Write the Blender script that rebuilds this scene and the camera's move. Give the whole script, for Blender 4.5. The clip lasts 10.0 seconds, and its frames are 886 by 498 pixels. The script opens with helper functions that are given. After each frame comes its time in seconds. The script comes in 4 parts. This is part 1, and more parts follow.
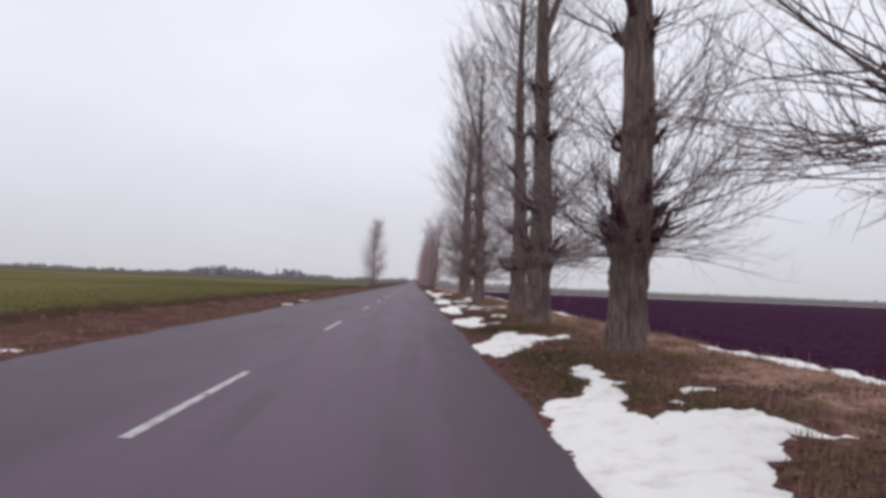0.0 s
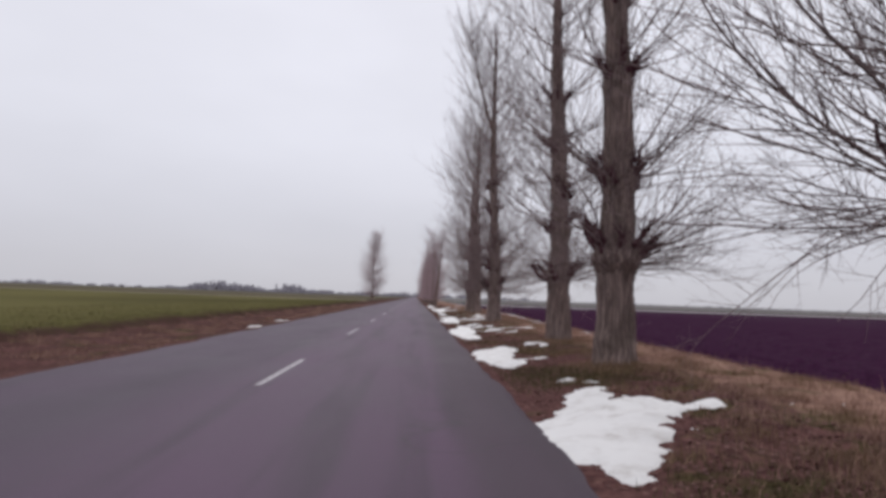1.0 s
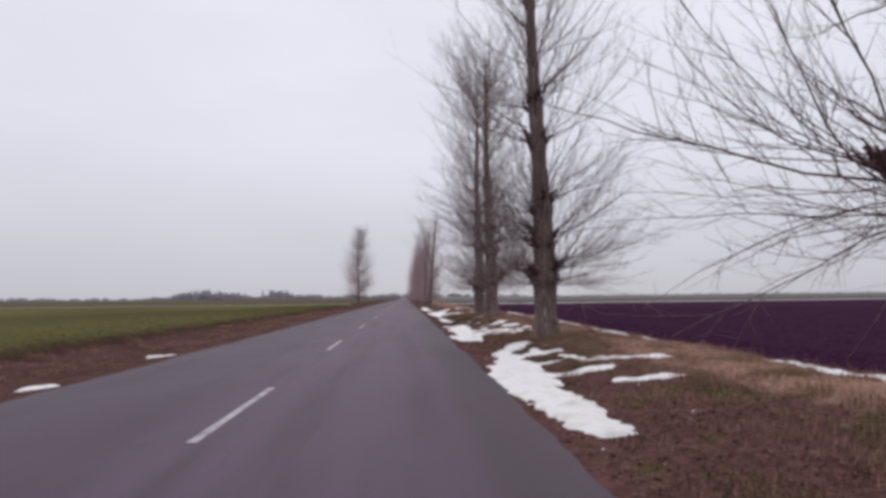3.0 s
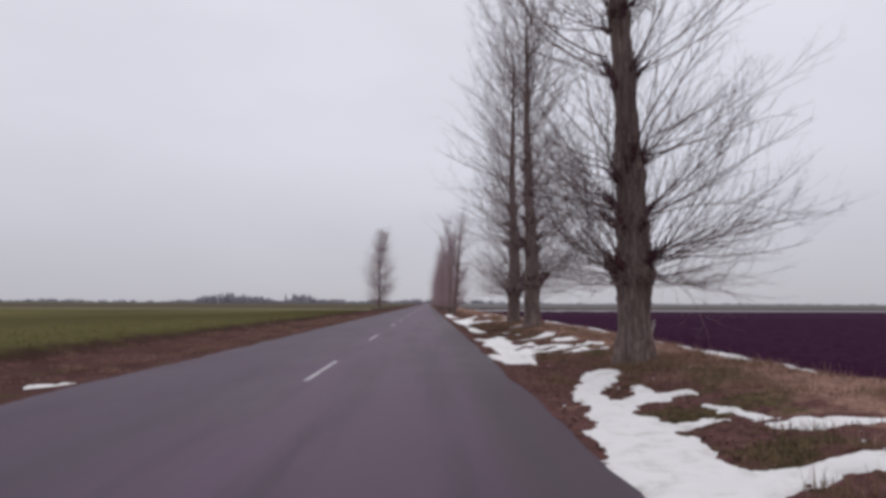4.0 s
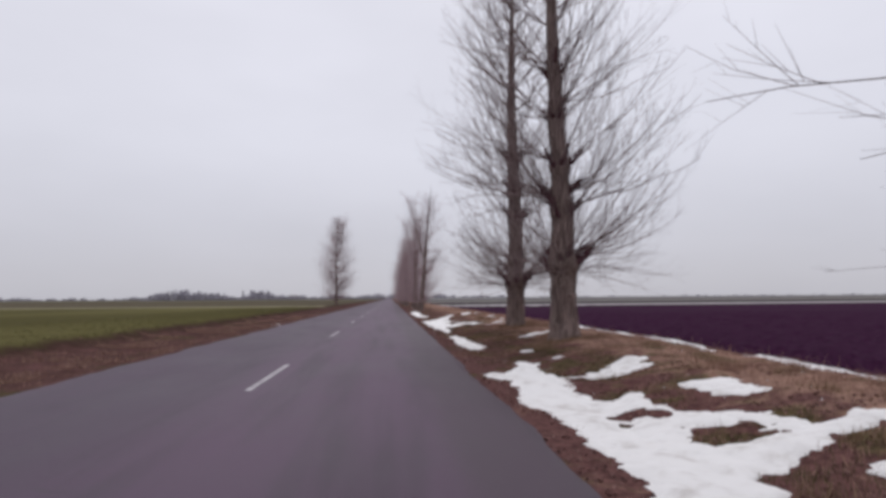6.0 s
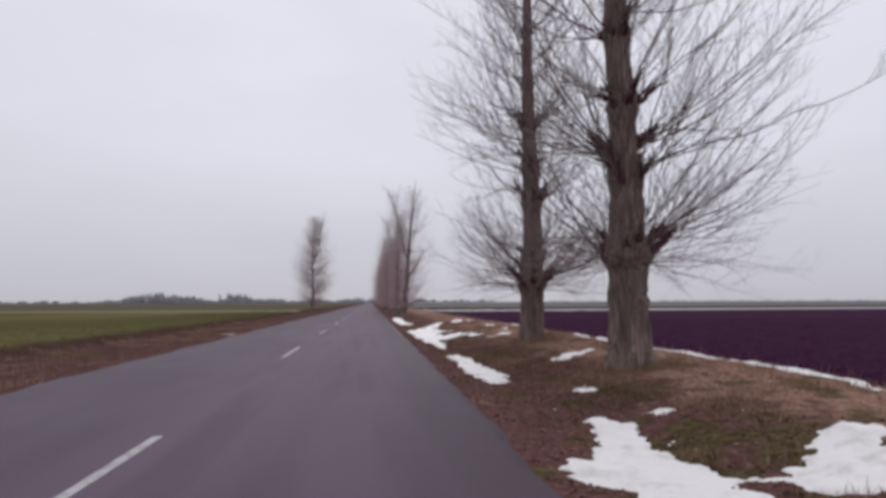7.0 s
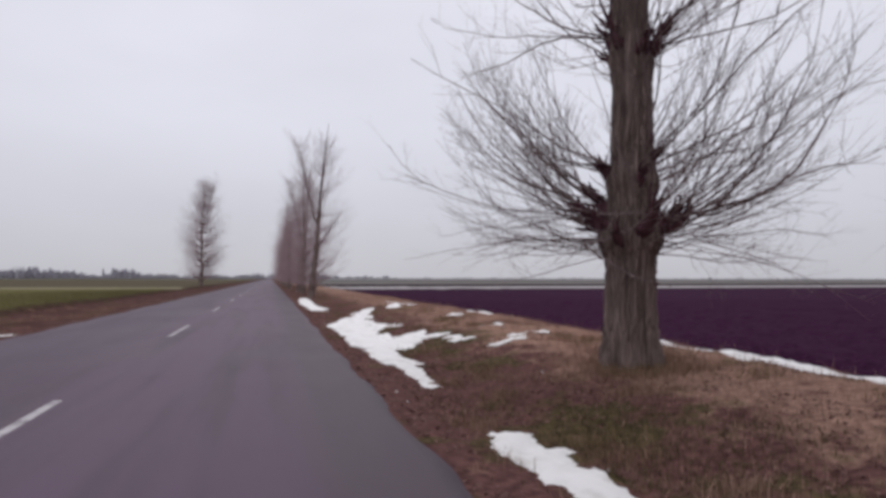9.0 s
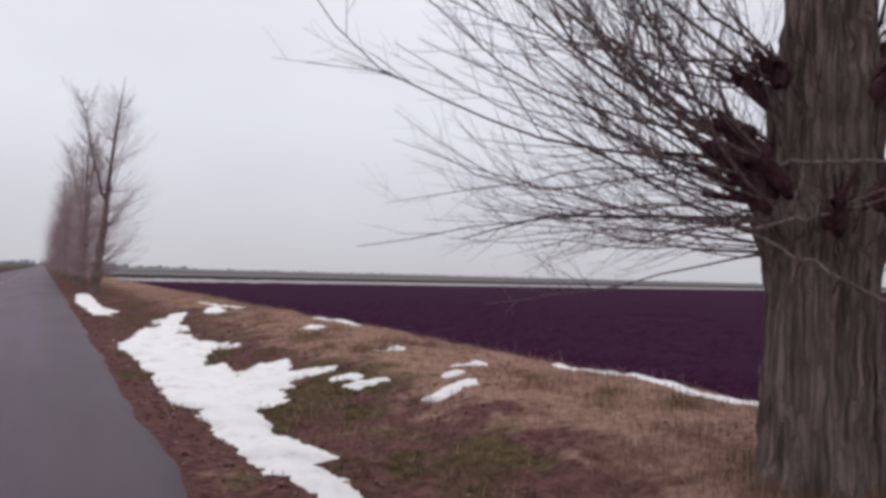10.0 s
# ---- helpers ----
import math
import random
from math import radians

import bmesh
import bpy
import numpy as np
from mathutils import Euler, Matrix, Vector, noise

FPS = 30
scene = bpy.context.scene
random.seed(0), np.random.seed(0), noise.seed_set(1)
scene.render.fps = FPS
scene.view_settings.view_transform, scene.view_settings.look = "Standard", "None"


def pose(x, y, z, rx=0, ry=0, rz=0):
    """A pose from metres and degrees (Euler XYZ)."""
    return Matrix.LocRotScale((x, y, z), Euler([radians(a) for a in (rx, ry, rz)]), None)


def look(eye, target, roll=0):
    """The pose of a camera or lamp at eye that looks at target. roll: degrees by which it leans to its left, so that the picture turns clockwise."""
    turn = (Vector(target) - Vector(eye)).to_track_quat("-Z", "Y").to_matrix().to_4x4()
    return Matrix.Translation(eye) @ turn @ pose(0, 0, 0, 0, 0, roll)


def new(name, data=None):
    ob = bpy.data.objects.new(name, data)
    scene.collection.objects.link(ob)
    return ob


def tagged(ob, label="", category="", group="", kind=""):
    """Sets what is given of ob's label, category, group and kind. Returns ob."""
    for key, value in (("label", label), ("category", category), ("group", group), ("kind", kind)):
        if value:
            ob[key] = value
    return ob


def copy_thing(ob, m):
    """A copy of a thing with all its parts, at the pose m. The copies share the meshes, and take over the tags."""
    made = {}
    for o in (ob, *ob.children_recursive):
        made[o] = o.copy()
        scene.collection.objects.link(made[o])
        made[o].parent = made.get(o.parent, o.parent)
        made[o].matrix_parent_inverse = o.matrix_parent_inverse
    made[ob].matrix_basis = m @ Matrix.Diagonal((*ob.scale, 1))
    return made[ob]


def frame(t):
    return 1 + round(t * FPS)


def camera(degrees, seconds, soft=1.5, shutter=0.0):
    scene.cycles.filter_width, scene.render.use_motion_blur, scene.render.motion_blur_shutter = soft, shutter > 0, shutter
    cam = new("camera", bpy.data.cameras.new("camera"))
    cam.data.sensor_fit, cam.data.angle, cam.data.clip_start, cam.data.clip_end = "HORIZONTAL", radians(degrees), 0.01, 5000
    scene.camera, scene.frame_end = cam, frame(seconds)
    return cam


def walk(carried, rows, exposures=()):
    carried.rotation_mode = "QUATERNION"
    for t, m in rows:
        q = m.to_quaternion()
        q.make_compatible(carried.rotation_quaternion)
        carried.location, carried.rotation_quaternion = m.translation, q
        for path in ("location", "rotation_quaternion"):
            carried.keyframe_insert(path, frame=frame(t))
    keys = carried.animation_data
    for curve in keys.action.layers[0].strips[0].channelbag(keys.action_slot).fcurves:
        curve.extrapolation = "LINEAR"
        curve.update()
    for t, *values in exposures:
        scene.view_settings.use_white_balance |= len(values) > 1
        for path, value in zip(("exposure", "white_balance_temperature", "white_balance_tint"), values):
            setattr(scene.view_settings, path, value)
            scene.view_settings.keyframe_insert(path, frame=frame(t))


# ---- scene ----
# camera and its drive along the right-hand lane
cam = camera(68.0, 10.0, soft=3.6)
PATH = [
    (0, (2.169, 1.062, 1.296), (2.252, 3.057, 1.4), 2.4),
    (0.5, (2.158, 4.737, 1.285), (2.242, 6.733, 1.384), 3.4),
    (1, (2.128, 8.297, 1.307), (2.207, 10.29, 1.454), 2.0),
    (1.5, (2.102, 11.941, 1.292), (2.216, 13.933, 1.425), 1.3),
    (2, (2.019, 15.668, 1.306), (2.103, 17.663, 1.431), -0.3),
    (2.5, (1.985, 19.553, 1.353), (2.127, 21.543, 1.496), -0.0),
    (2.7, (2.035, 21.15, 1.364), (2.178, 23.14, 1.496), -0.5),
    (3.8, (2.0, 28.363, 1.322), (2.043, 30.353, 1.523), 0.3),
    (4, (2.014, 29.684, 1.297), (2.059, 31.677, 1.461), 0.2),
    (4.5, (2.079, 33.05, 1.312), (2.132, 35.045, 1.452), 1.2),
    (5, (2.093, 36.287, 1.325), (2.15, 38.28, 1.477), -0.6),
    (5.5, (2.062, 39.488, 1.336), (2.168, 41.48, 1.482), -0.6),
    (6.8, (2.113, 48.11, 1.338), (2.329, 50.092, 1.495), -0.3),
    (7, (2.129, 49.345, 1.36), (2.348, 51.326, 1.52), -0.2),
    (7.5, (2.085, 52.547, 1.364), (2.255, 54.534, 1.509), -0.2),
    (8, (2.132, 55.688, 1.392), (2.349, 57.674, 1.494), -0.3),
    (8.5, (2.207, 58.622, 1.386), (2.527, 60.594, 1.484), -0.1),
    (9, (2.245, 61.561, 1.365), (2.752, 63.493, 1.454), 0.1),
    (9.5, (2.375, 64.628, 1.375), (3.078, 66.497, 1.477), 0.2),
    (10, (2.611, 67.52, 1.48), (3.648, 69.229, 1.56), 1.5),
]
walk(cam, [(t, look(eye, target, roll)) for t, eye, target, roll in PATH], exposures=[(0, 0.11, 6520, 14), (0.5, 0.03, 6520, 14), (1.5, -0.02, 6520, 14.5), (2.6, 0.0, 6500, 14.5), (4, -0.19, 6480, 15), (4.6, -0.15, 6480, 15), (7, -0.11, 6480, 15), (9, -0.10, 6480, 14.5), (10, -0.02, 6520, 14)])

# ---------------------------------------------------------------- light
world = bpy.data.worlds.new("overcast_sky")
scene.world = world
world.use_nodes = True
wn, wl = world.node_tree.nodes, world.node_tree.links
wn.clear()
w_out = wn.new("ShaderNodeOutputWorld")
w_bg = wn.new("ShaderNodeBackground")
w_sky = wn.new("ShaderNodeTexSky")
w_sky.sky_type, w_sky.sun_disc = "NISHITA", False
w_sky.sun_elevation, w_sky.sun_rotation = radians(52), radians(12)
w_dim = wn.new("ShaderNodeVectorMath")
w_dim.operation = "SCALE"
w_dim.inputs["Scale"].default_value = 0.06
w_tc = wn.new("ShaderNodeTexCoord")
w_sep = wn.new("ShaderNodeSeparateXYZ")
w_ramp = wn.new("ShaderNodeValToRGB")
for e in range(3):
    w_ramp.color_ramp.elements.new(0.1 + 0.2 * e)
for el, (p, c) in zip(w_ramp.color_ramp.elements, ((0.0, (0.575, 0.59, 0.635)), (0.06, (0.625, 0.64, 0.69)), (0.22, (0.765, 0.79, 0.85)), (0.42, (0.83, 0.855, 0.92)), (1.0, (1.25, 1.26, 1.3)))):
    el.position, el.color = p, (*c, 1)
w_noise = wn.new("ShaderNodeTexNoise")
w_noise.inputs["Scale"].default_value, w_noise.inputs["Detail"].default_value = 1.6, 4.0
w_map = wn.new("ShaderNodeMapping")
w_map.inputs["Scale"].default_value = (1.0, 1.0, 2.6)
w_nr = wn.new("ShaderNodeMapRange")
w_nr.inputs["From Min"].default_value, w_nr.inputs["From Max"].default_value = 0.3, 0.7
w_nr.inputs["To Min"].default_value, w_nr.inputs["To Max"].default_value = 0.93, 1.06
w_mul = wn.new("ShaderNodeVectorMath")
w_mul.operation = "SCALE"
w_mix = wn.new("ShaderNodeMix")
w_mix.data_type = "RGBA"
w_mix.inputs["Factor"].default_value = 0.93
wl.new(w_tc.outputs["Generated"], w_sep.inputs[0])
wl.new(w_sep.outputs["Z"], w_ramp.inputs["Fac"])
wl.new(w_tc.outputs["Generated"], w_map.inputs["Vector"])
wl.new(w_map.outputs[0], w_noise.inputs["Vector"])
wl.new(w_noise.outputs["Fac"], w_nr.inputs["Value"])
wl.new(w_ramp.outputs["Color"], w_mul.inputs[0])
wl.new(w_nr.outputs["Result"], w_mul.inputs["Scale"])
wl.new(w_sky.outputs["Color"], w_dim.inputs[0])
wl.new(w_dim.outputs[0], w_mix.inputs["A"])
wl.new(w_mul.outputs[0], w_mix.inputs["B"])
wl.new(w_mix.outputs["Result"], w_bg.inputs["Color"])
wl.new(w_bg.outputs[0], w_out.inputs[0])
sun = new("sun", bpy.data.lights.new("sun", "SUN"))
sun.data.energy, sun.data.angle, sun.data.color = 0.6, radians(25), (1.0, 0.97, 0.94)
sun.matrix_world = look((0, 0, 60), (-60 * math.sin(radians(12)), -60 * math.cos(radians(12)), 60 - 60 * math.tan(radians(52))))

# ---------------------------------------------------------------- small tools
rng = np.random.default_rng(7)


def lattice(ix, iy, seed):
    """A repeatable random number between 0 and 1 for whole-number places."""
    n = (ix.astype(np.int64) * 374761393 + iy.astype(np.int64) * 668265263 + seed * 1442695041) & 0x7FFFFFFF
    n = ((n ^ (n >> 13)) * 1274126177) & 0x7FFFFFFF
    return ((n ^ (n >> 16)) & 0xFFFF) / 65535.0


def grain(x, y, seed=0):
    """Smooth noise in the plane, -1 to 1, with features about 1 across."""
    x, y = np.asarray(x, float), np.asarray(y, float)
    ix, iy = np.floor(x), np.floor(y)
    u, v = x - ix, y - iy
    u, v = u * u * (3 - 2 * u), v * v * (3 - 2 * v)
    a, b = lattice(ix, iy, seed), lattice(ix + 1, iy, seed)
    c, d = lattice(ix, iy + 1, seed), lattice(ix + 1, iy + 1, seed)
    return 2 * ((a * (1 - u) + b * u) * (1 - v) + (c * (1 - u) + d * u) * v) - 1


def step(x, a, b):
    k = np.clip((x - a) / (b - a), 0, 1)
    return k * k * (3 - 2 * k)


def field_edge(y):
    """Where the right verge ends and the ploughed land begins."""
    return 9.75 + 0.95 * step(y, 42, 66)


def ground_height(x, y):
    """The lie of the land across and along the road, in metres."""
    x, y = np.asarray(x, float), np.asarray(y, float)
    ditch = 0.10 - 0.30 * step(y, 14, 58)
    e = field_edge(y)
    left = np.interp(x, [-60, -9.5, -8.3, -7.6, -5.6, -4.2, -3.3], [0.10, 0.14, 0.12, -0.16, -0.20, -0.12, -0.06])
    w = np.clip((x - 3.3) / (e - 3.3), 0, 1.6)
    k = [0, 0.10, 0.22, 0.36, 0.52, 0.72, 0.92, 1.02, 1.2, 1.6]
    right_hi = np.interp(w, k, [-0.06, 0.0, 0.10, 0.14, 0.15, 0.14, 0.06, -0.10, -0.24, -0.28])
    right_lo = np.interp(w, k, [-0.06, -0.13, -0.20, -0.04, 0.13, 0.15, 0.02, -0.10, -0.24, -0.28])
    m = step(y, 14, 58)
    z = np.where(x < 0, left, right_hi * (1 - m) + right_lo * m)
    verge = step(x, 3.5, 4.6) * (1 - step(x, e + 2, e + 6)) + step(-x, 3.5, 4.6) * (1 - step(-x, 11, 20))
    rough = 0.05 * grain(x * 0.7, y * 0.7, 1) + 0.042 * grain(x * 2.1, y * 2.1, 2) + 0.022 * grain(x * 5.3, y * 5.3, 3)
    plough = step(x, e - 0.2, e + 0.6) * (1 - step(x, 30, 60))
    clods = 0.05 * np.sin((x - 0.02 * y) * 2 * np.pi / 0.7 + 0.8 * grain(x, y, 4)) + 0.06 * grain(x * 3, y * 3, 5) + 0.04 * grain(x * 7, y * 7, 6)
    return z + rough * verge + clods * plough + 0.01 * grain(x * 4, y * 4, 9)


def mesh_from(name, verts, faces, smooth=True):
    """A mesh from an array of places and an array of quads."""
    me = bpy.data.meshes.new(name)
    verts, faces = np.asarray(verts, np.float32), np.asarray(faces, np.int32)
    me.vertices.add(len(verts))
    me.vertices.foreach_set("co", verts.ravel())
    k = faces.shape[1]
    me.loops.add(faces.size)
    me.loops.foreach_set("vertex_index", faces.ravel())
    me.polygons.add(len(faces))
    me.polygons.foreach_set("loop_start", np.arange(0, faces.size, k, dtype=np.int32))
    me.polygons.foreach_set("use_smooth", np.full(len(faces), smooth))
    me.update(calc_edges=True)
    return me


def put(name, me, material, parent=None, label=""):
    ob = new(name, me)
    if not me.materials:
        me.materials.append(material)
    if parent:
        ob.parent = parent
    return tagged(ob, label)


def grid_faces(rows, cols, wrap=False):
    """Quads of a sheet of rows x cols points; wrap closes each row into a ring."""
    i, j = np.meshgrid(np.arange(rows - 1), np.arange(cols if wrap else cols - 1), indexing="ij")
    jn = (j + 1) % cols
    return np.stack([i * cols + j, i * cols + jn, (i + 1) * cols + jn, (i + 1) * cols + j], -1).reshape(-1, 4)


# ---------------------------------------------------------------- materials
def material(name, rough=0.9, spec=0.2):
    m = bpy.data.materials.new(name)
    m.use_nodes = True
    b = m.node_tree.nodes["Principled BSDF"]
    b.inputs["Roughness"].default_value = rough
    b.inputs["Specular IOR Level"].default_value = spec
    return m, m.node_tree.nodes, m.node_tree.links, b


def n_noise(nodes, links, vec, scale, detail=4.0, rough=0.55):
    n = nodes.new("ShaderNodeTexNoise")
    n.inputs["Scale"].default_value, n.inputs["Detail"].default_value, n.inputs["Roughness"].default_value = scale, detail, rough
    links.new(vec, n.inputs["Vector"])
    return n.outputs["Fac"]


def n_range(nodes, links, val, a, b, c=0.0, d=1.0):
    n = nodes.new("ShaderNodeMapRange")
    n.interpolation_type = "SMOOTHSTEP"
    for k, v in (("From Min", a), ("From Max", b), ("To Min", c), ("To Max", d)):
        n.inputs[k].default_value = v
    links.new(val, n.inputs["Value"])
    return n.outputs["Result"]


def n_math(nodes, links, op, a, b):
    n = nodes.new("ShaderNodeMath")
    n.operation = op
    for k, v in enumerate((a, b)):
        if isinstance(v, (int, float)):
            n.inputs[k].default_value = v
        else:
            links.new(v, n.inputs[k])
    return n.outputs[0]


def n_mix(nodes, links, fac, a, b):
    n = nodes.new("ShaderNodeMix")
    n.data_type = "RGBA"
    for k, v in (("Factor", fac), ("A", a), ("B", b)):
        if isinstance(v, tuple):
            n.inputs[k].default_value = (*v, 1)
        elif isinstance(v, (int, float)):
            n.inputs[k].default_value = v
        else:
            links.new(v, n.inputs[k])
    return n.outputs["Result"]


def n_scaled(nodes, links, vec, scale):
    n = nodes.new("ShaderNodeMapping")
    n.inputs["Scale"].default_value = scale
    links.new(vec, n.inputs["Vector"])
    return n.outputs[0]


def n_bump(nodes, links, height, bsdf, dist, strength=1.0):
    n = nodes.new("ShaderNodeBump")
    n.inputs["Distance"].default_value, n.inputs["Strength"].default_value = dist, strength
    links.new(height, n.inputs["Height"])
    links.new(n.outputs[0], bsdf.inputs["Normal"])


def ground_material():
    m, N, L, b = material("soil_and_grass", 1.0, 0.02)
    pos = N.new("ShaderNodeNewGeometry").outputs["Position"]
    sep = N.new("ShaderNodeSeparateXYZ")
    L.new(pos, sep.inputs[0])
    X, Y = sep.outputs["X"], sep.outputs["Y"]
    big, mid = n_noise(N, L, pos, 0.35, 3), n_noise(N, L, pos, 1.7, 5)
    fine, grit = n_noise(N, L, pos, 9.0, 6, 0.65), n_noise(N, L, pos, 38.0, 4, 0.7)
    # verge: bare brown soil, straw-coloured dead grass, moss-green tufts
    soil = n_mix(N, L, n_range(N, L, fine, 0.3, 0.7), (0.060, 0.029, 0.028), (0.148, 0.074, 0.068))
    straw = n_mix(N, L, n_range(N, L, fine, 0.3, 0.75), (0.180, 0.103, 0.080), (0.36, 0.228, 0.174))
    dry = n_math(N, L, "ADD", n_math(N, L, "MULTIPLY", mid, 0.75), n_math(N, L, "MULTIPLY", n_noise(N, L, pos, 4.2, 4), 0.25))
    dry = n_math(N, L, "ADD", dry, n_range(N, L, X, -3.0, 4.0, -0.16, 0.0))
    dry = n_math(N, L, "ADD", dry, n_range(N, L, X, 5.2, 7.9, -0.13, 0.13))
    verge = n_mix(N, L, n_range(N, L, dry, 0.43, 0.60), soil, straw)
    moss = n_mix(N, L, n_range(N, L, fine, 0.3, 0.7), (0.026, 0.023, 0.010), (0.092, 0.077, 0.034))
    band = n_math(N, L, "MULTIPLY", n_range(N, L, X, 3.7, 4.6), n_range(N, L, X, 7.2, 6.2))
    m_moss = n_math(N, L, "ADD", n_math(N, L, "MULTIPLY", big, 0.6), n_math(N, L, "MULTIPLY", mid, 0.5))
    m_moss = n_range(N, L, n_math(N, L, "ADD", m_moss, n_math(N, L, "MULTIPLY", band, 0.05)), 0.59, 0.68)
    verge = n_mix(N, L, n_math(N, L, "MULTIPLY", m_moss, 0.85), verge, moss)
    # darker bare soil, unevenly mixed in, on the left-hand bank
    bank_dark = n_math(N, L, "MULTIPLY", n_range(N, L, X, -3.0, -4.6), n_range(N, L, mid, 0.40, 0.66, 0.92, 0.1))
    verge = n_mix(N, L, bank_dark, verge, (0.060, 0.031, 0.027))
    # the shadow line between the cereal and the left-hand bank, painted as dark soil
    edge_shade = n_math(N, L, "MULTIPLY", n_range(N, L, n_math(N, L, "ADD", X, mid), -8.9, -8.4), n_range(N, L, n_math(N, L, "ADD", X, mid), -6.9, -7.5))
    verge = n_mix(N, L, n_math(N, L, "MULTIPLY", edge_shade, 0.8), verge, (0.040, 0.024, 0.018))
    # winter cereal on the left
    rows = N.new("ShaderNodeTexWave")
    rows.inputs["Scale"].default_value, rows.inputs["Distortion"].default_value = 0.9, 1.5
    L.new(pos, rows.inputs["Vector"])
    patch = n_noise(N, L, n_scaled(N, L, pos, (0.05, 0.018, 1)), 1.0, 4)
    green = n_mix(N, L, n_range(N, L, patch, 0.32, 0.68), (0.062, 0.056, 0.020), (0.108, 0.098, 0.038))
    green = n_mix(N, L, n_math(N, L, "MULTIPLY", n_range(N, L, mid, 0.45, 0.8), 0.6), green, (0.105, 0.082, 0.042))
    # ploughed black earth on the right, with far strips beyond it
    earth = n_mix(N, L, n_range(N, L, fine, 0.3, 0.7), (0.0205, 0.0056, 0.0172), (0.0440, 0.0128, 0.0368))
    line = n_math(N, L, "ADD", Y, n_math(N, L, "MULTIPLY", X, -0.12))
    line = n_math(N, L, "ADD", line, n_math(N, L, "MULTIPLY", big, 4.0))
    far_l = n_math(N, L, "ADD", Y, n_math(N, L, "MULTIPLY", X, 0.10))
    green = n_mix(N, L, n_range(N, L, far_l, 136.0, 140.0), green, (0.22, 0.20, 0.13))
    green = n_mix(N, L, n_range(N, L, far_l, 146.0, 152.0), green, (0.088, 0.074, 0.050))
    green = n_mix(N, L, n_range(N, L, far_l, 420.0, 440.0), green, (0.10, 0.092, 0.062))
    strip = n_mix(N, L, n_range(N, L, line, 158.0, 160.0), earth, (0.34, 0.325, 0.32))
    strip = n_mix(N, L, n_range(N, L, line, 182.0, 186.0), strip, (0.036, 0.027, 0.032))
    strip = n_mix(N, L, n_range(N, L, line, 240.0, 252.0), strip, (0.17, 0.16, 0.15))
    strip = n_mix(N, L, n_range(N, L, line, 350.0, 370.0), strip, (0.085, 0.078, 0.080))
    strip = n_mix(N, L, n_range(N, L, line, 560.0, 590.0), strip, (0.20, 0.195, 0.19))
    wob = n_math(N, L, "MULTIPLY", n_math(N, L, "SUBTRACT", mid, 0.5), 1.0)
    xl = n_math(N, L, "ADD", X, wob)
    col = n_mix(N, L, n_range(N, L, xl, -8.6, -7.9), green, verge)
    ex = n_math(N, L, "SUBTRACT", n_math(N, L, "ADD", X, n_math(N, L, "MULTIPLY", wob, 0.35)), n_range(N, L, Y, 42, 66, 9.75, 10.7))
    col = n_mix(N, L, n_range(N, L, ex, -0.15, 0.2), col, strip)
    L.new(col, b.inputs["Base Color"])
    n_bump(N, L, n_math(N, L, "ADD", n_math(N, L, "MULTIPLY", fine, 0.6), n_math(N, L, "MULTIPLY", grit, 0.5)), b, 0.016, 0.7)
    return m


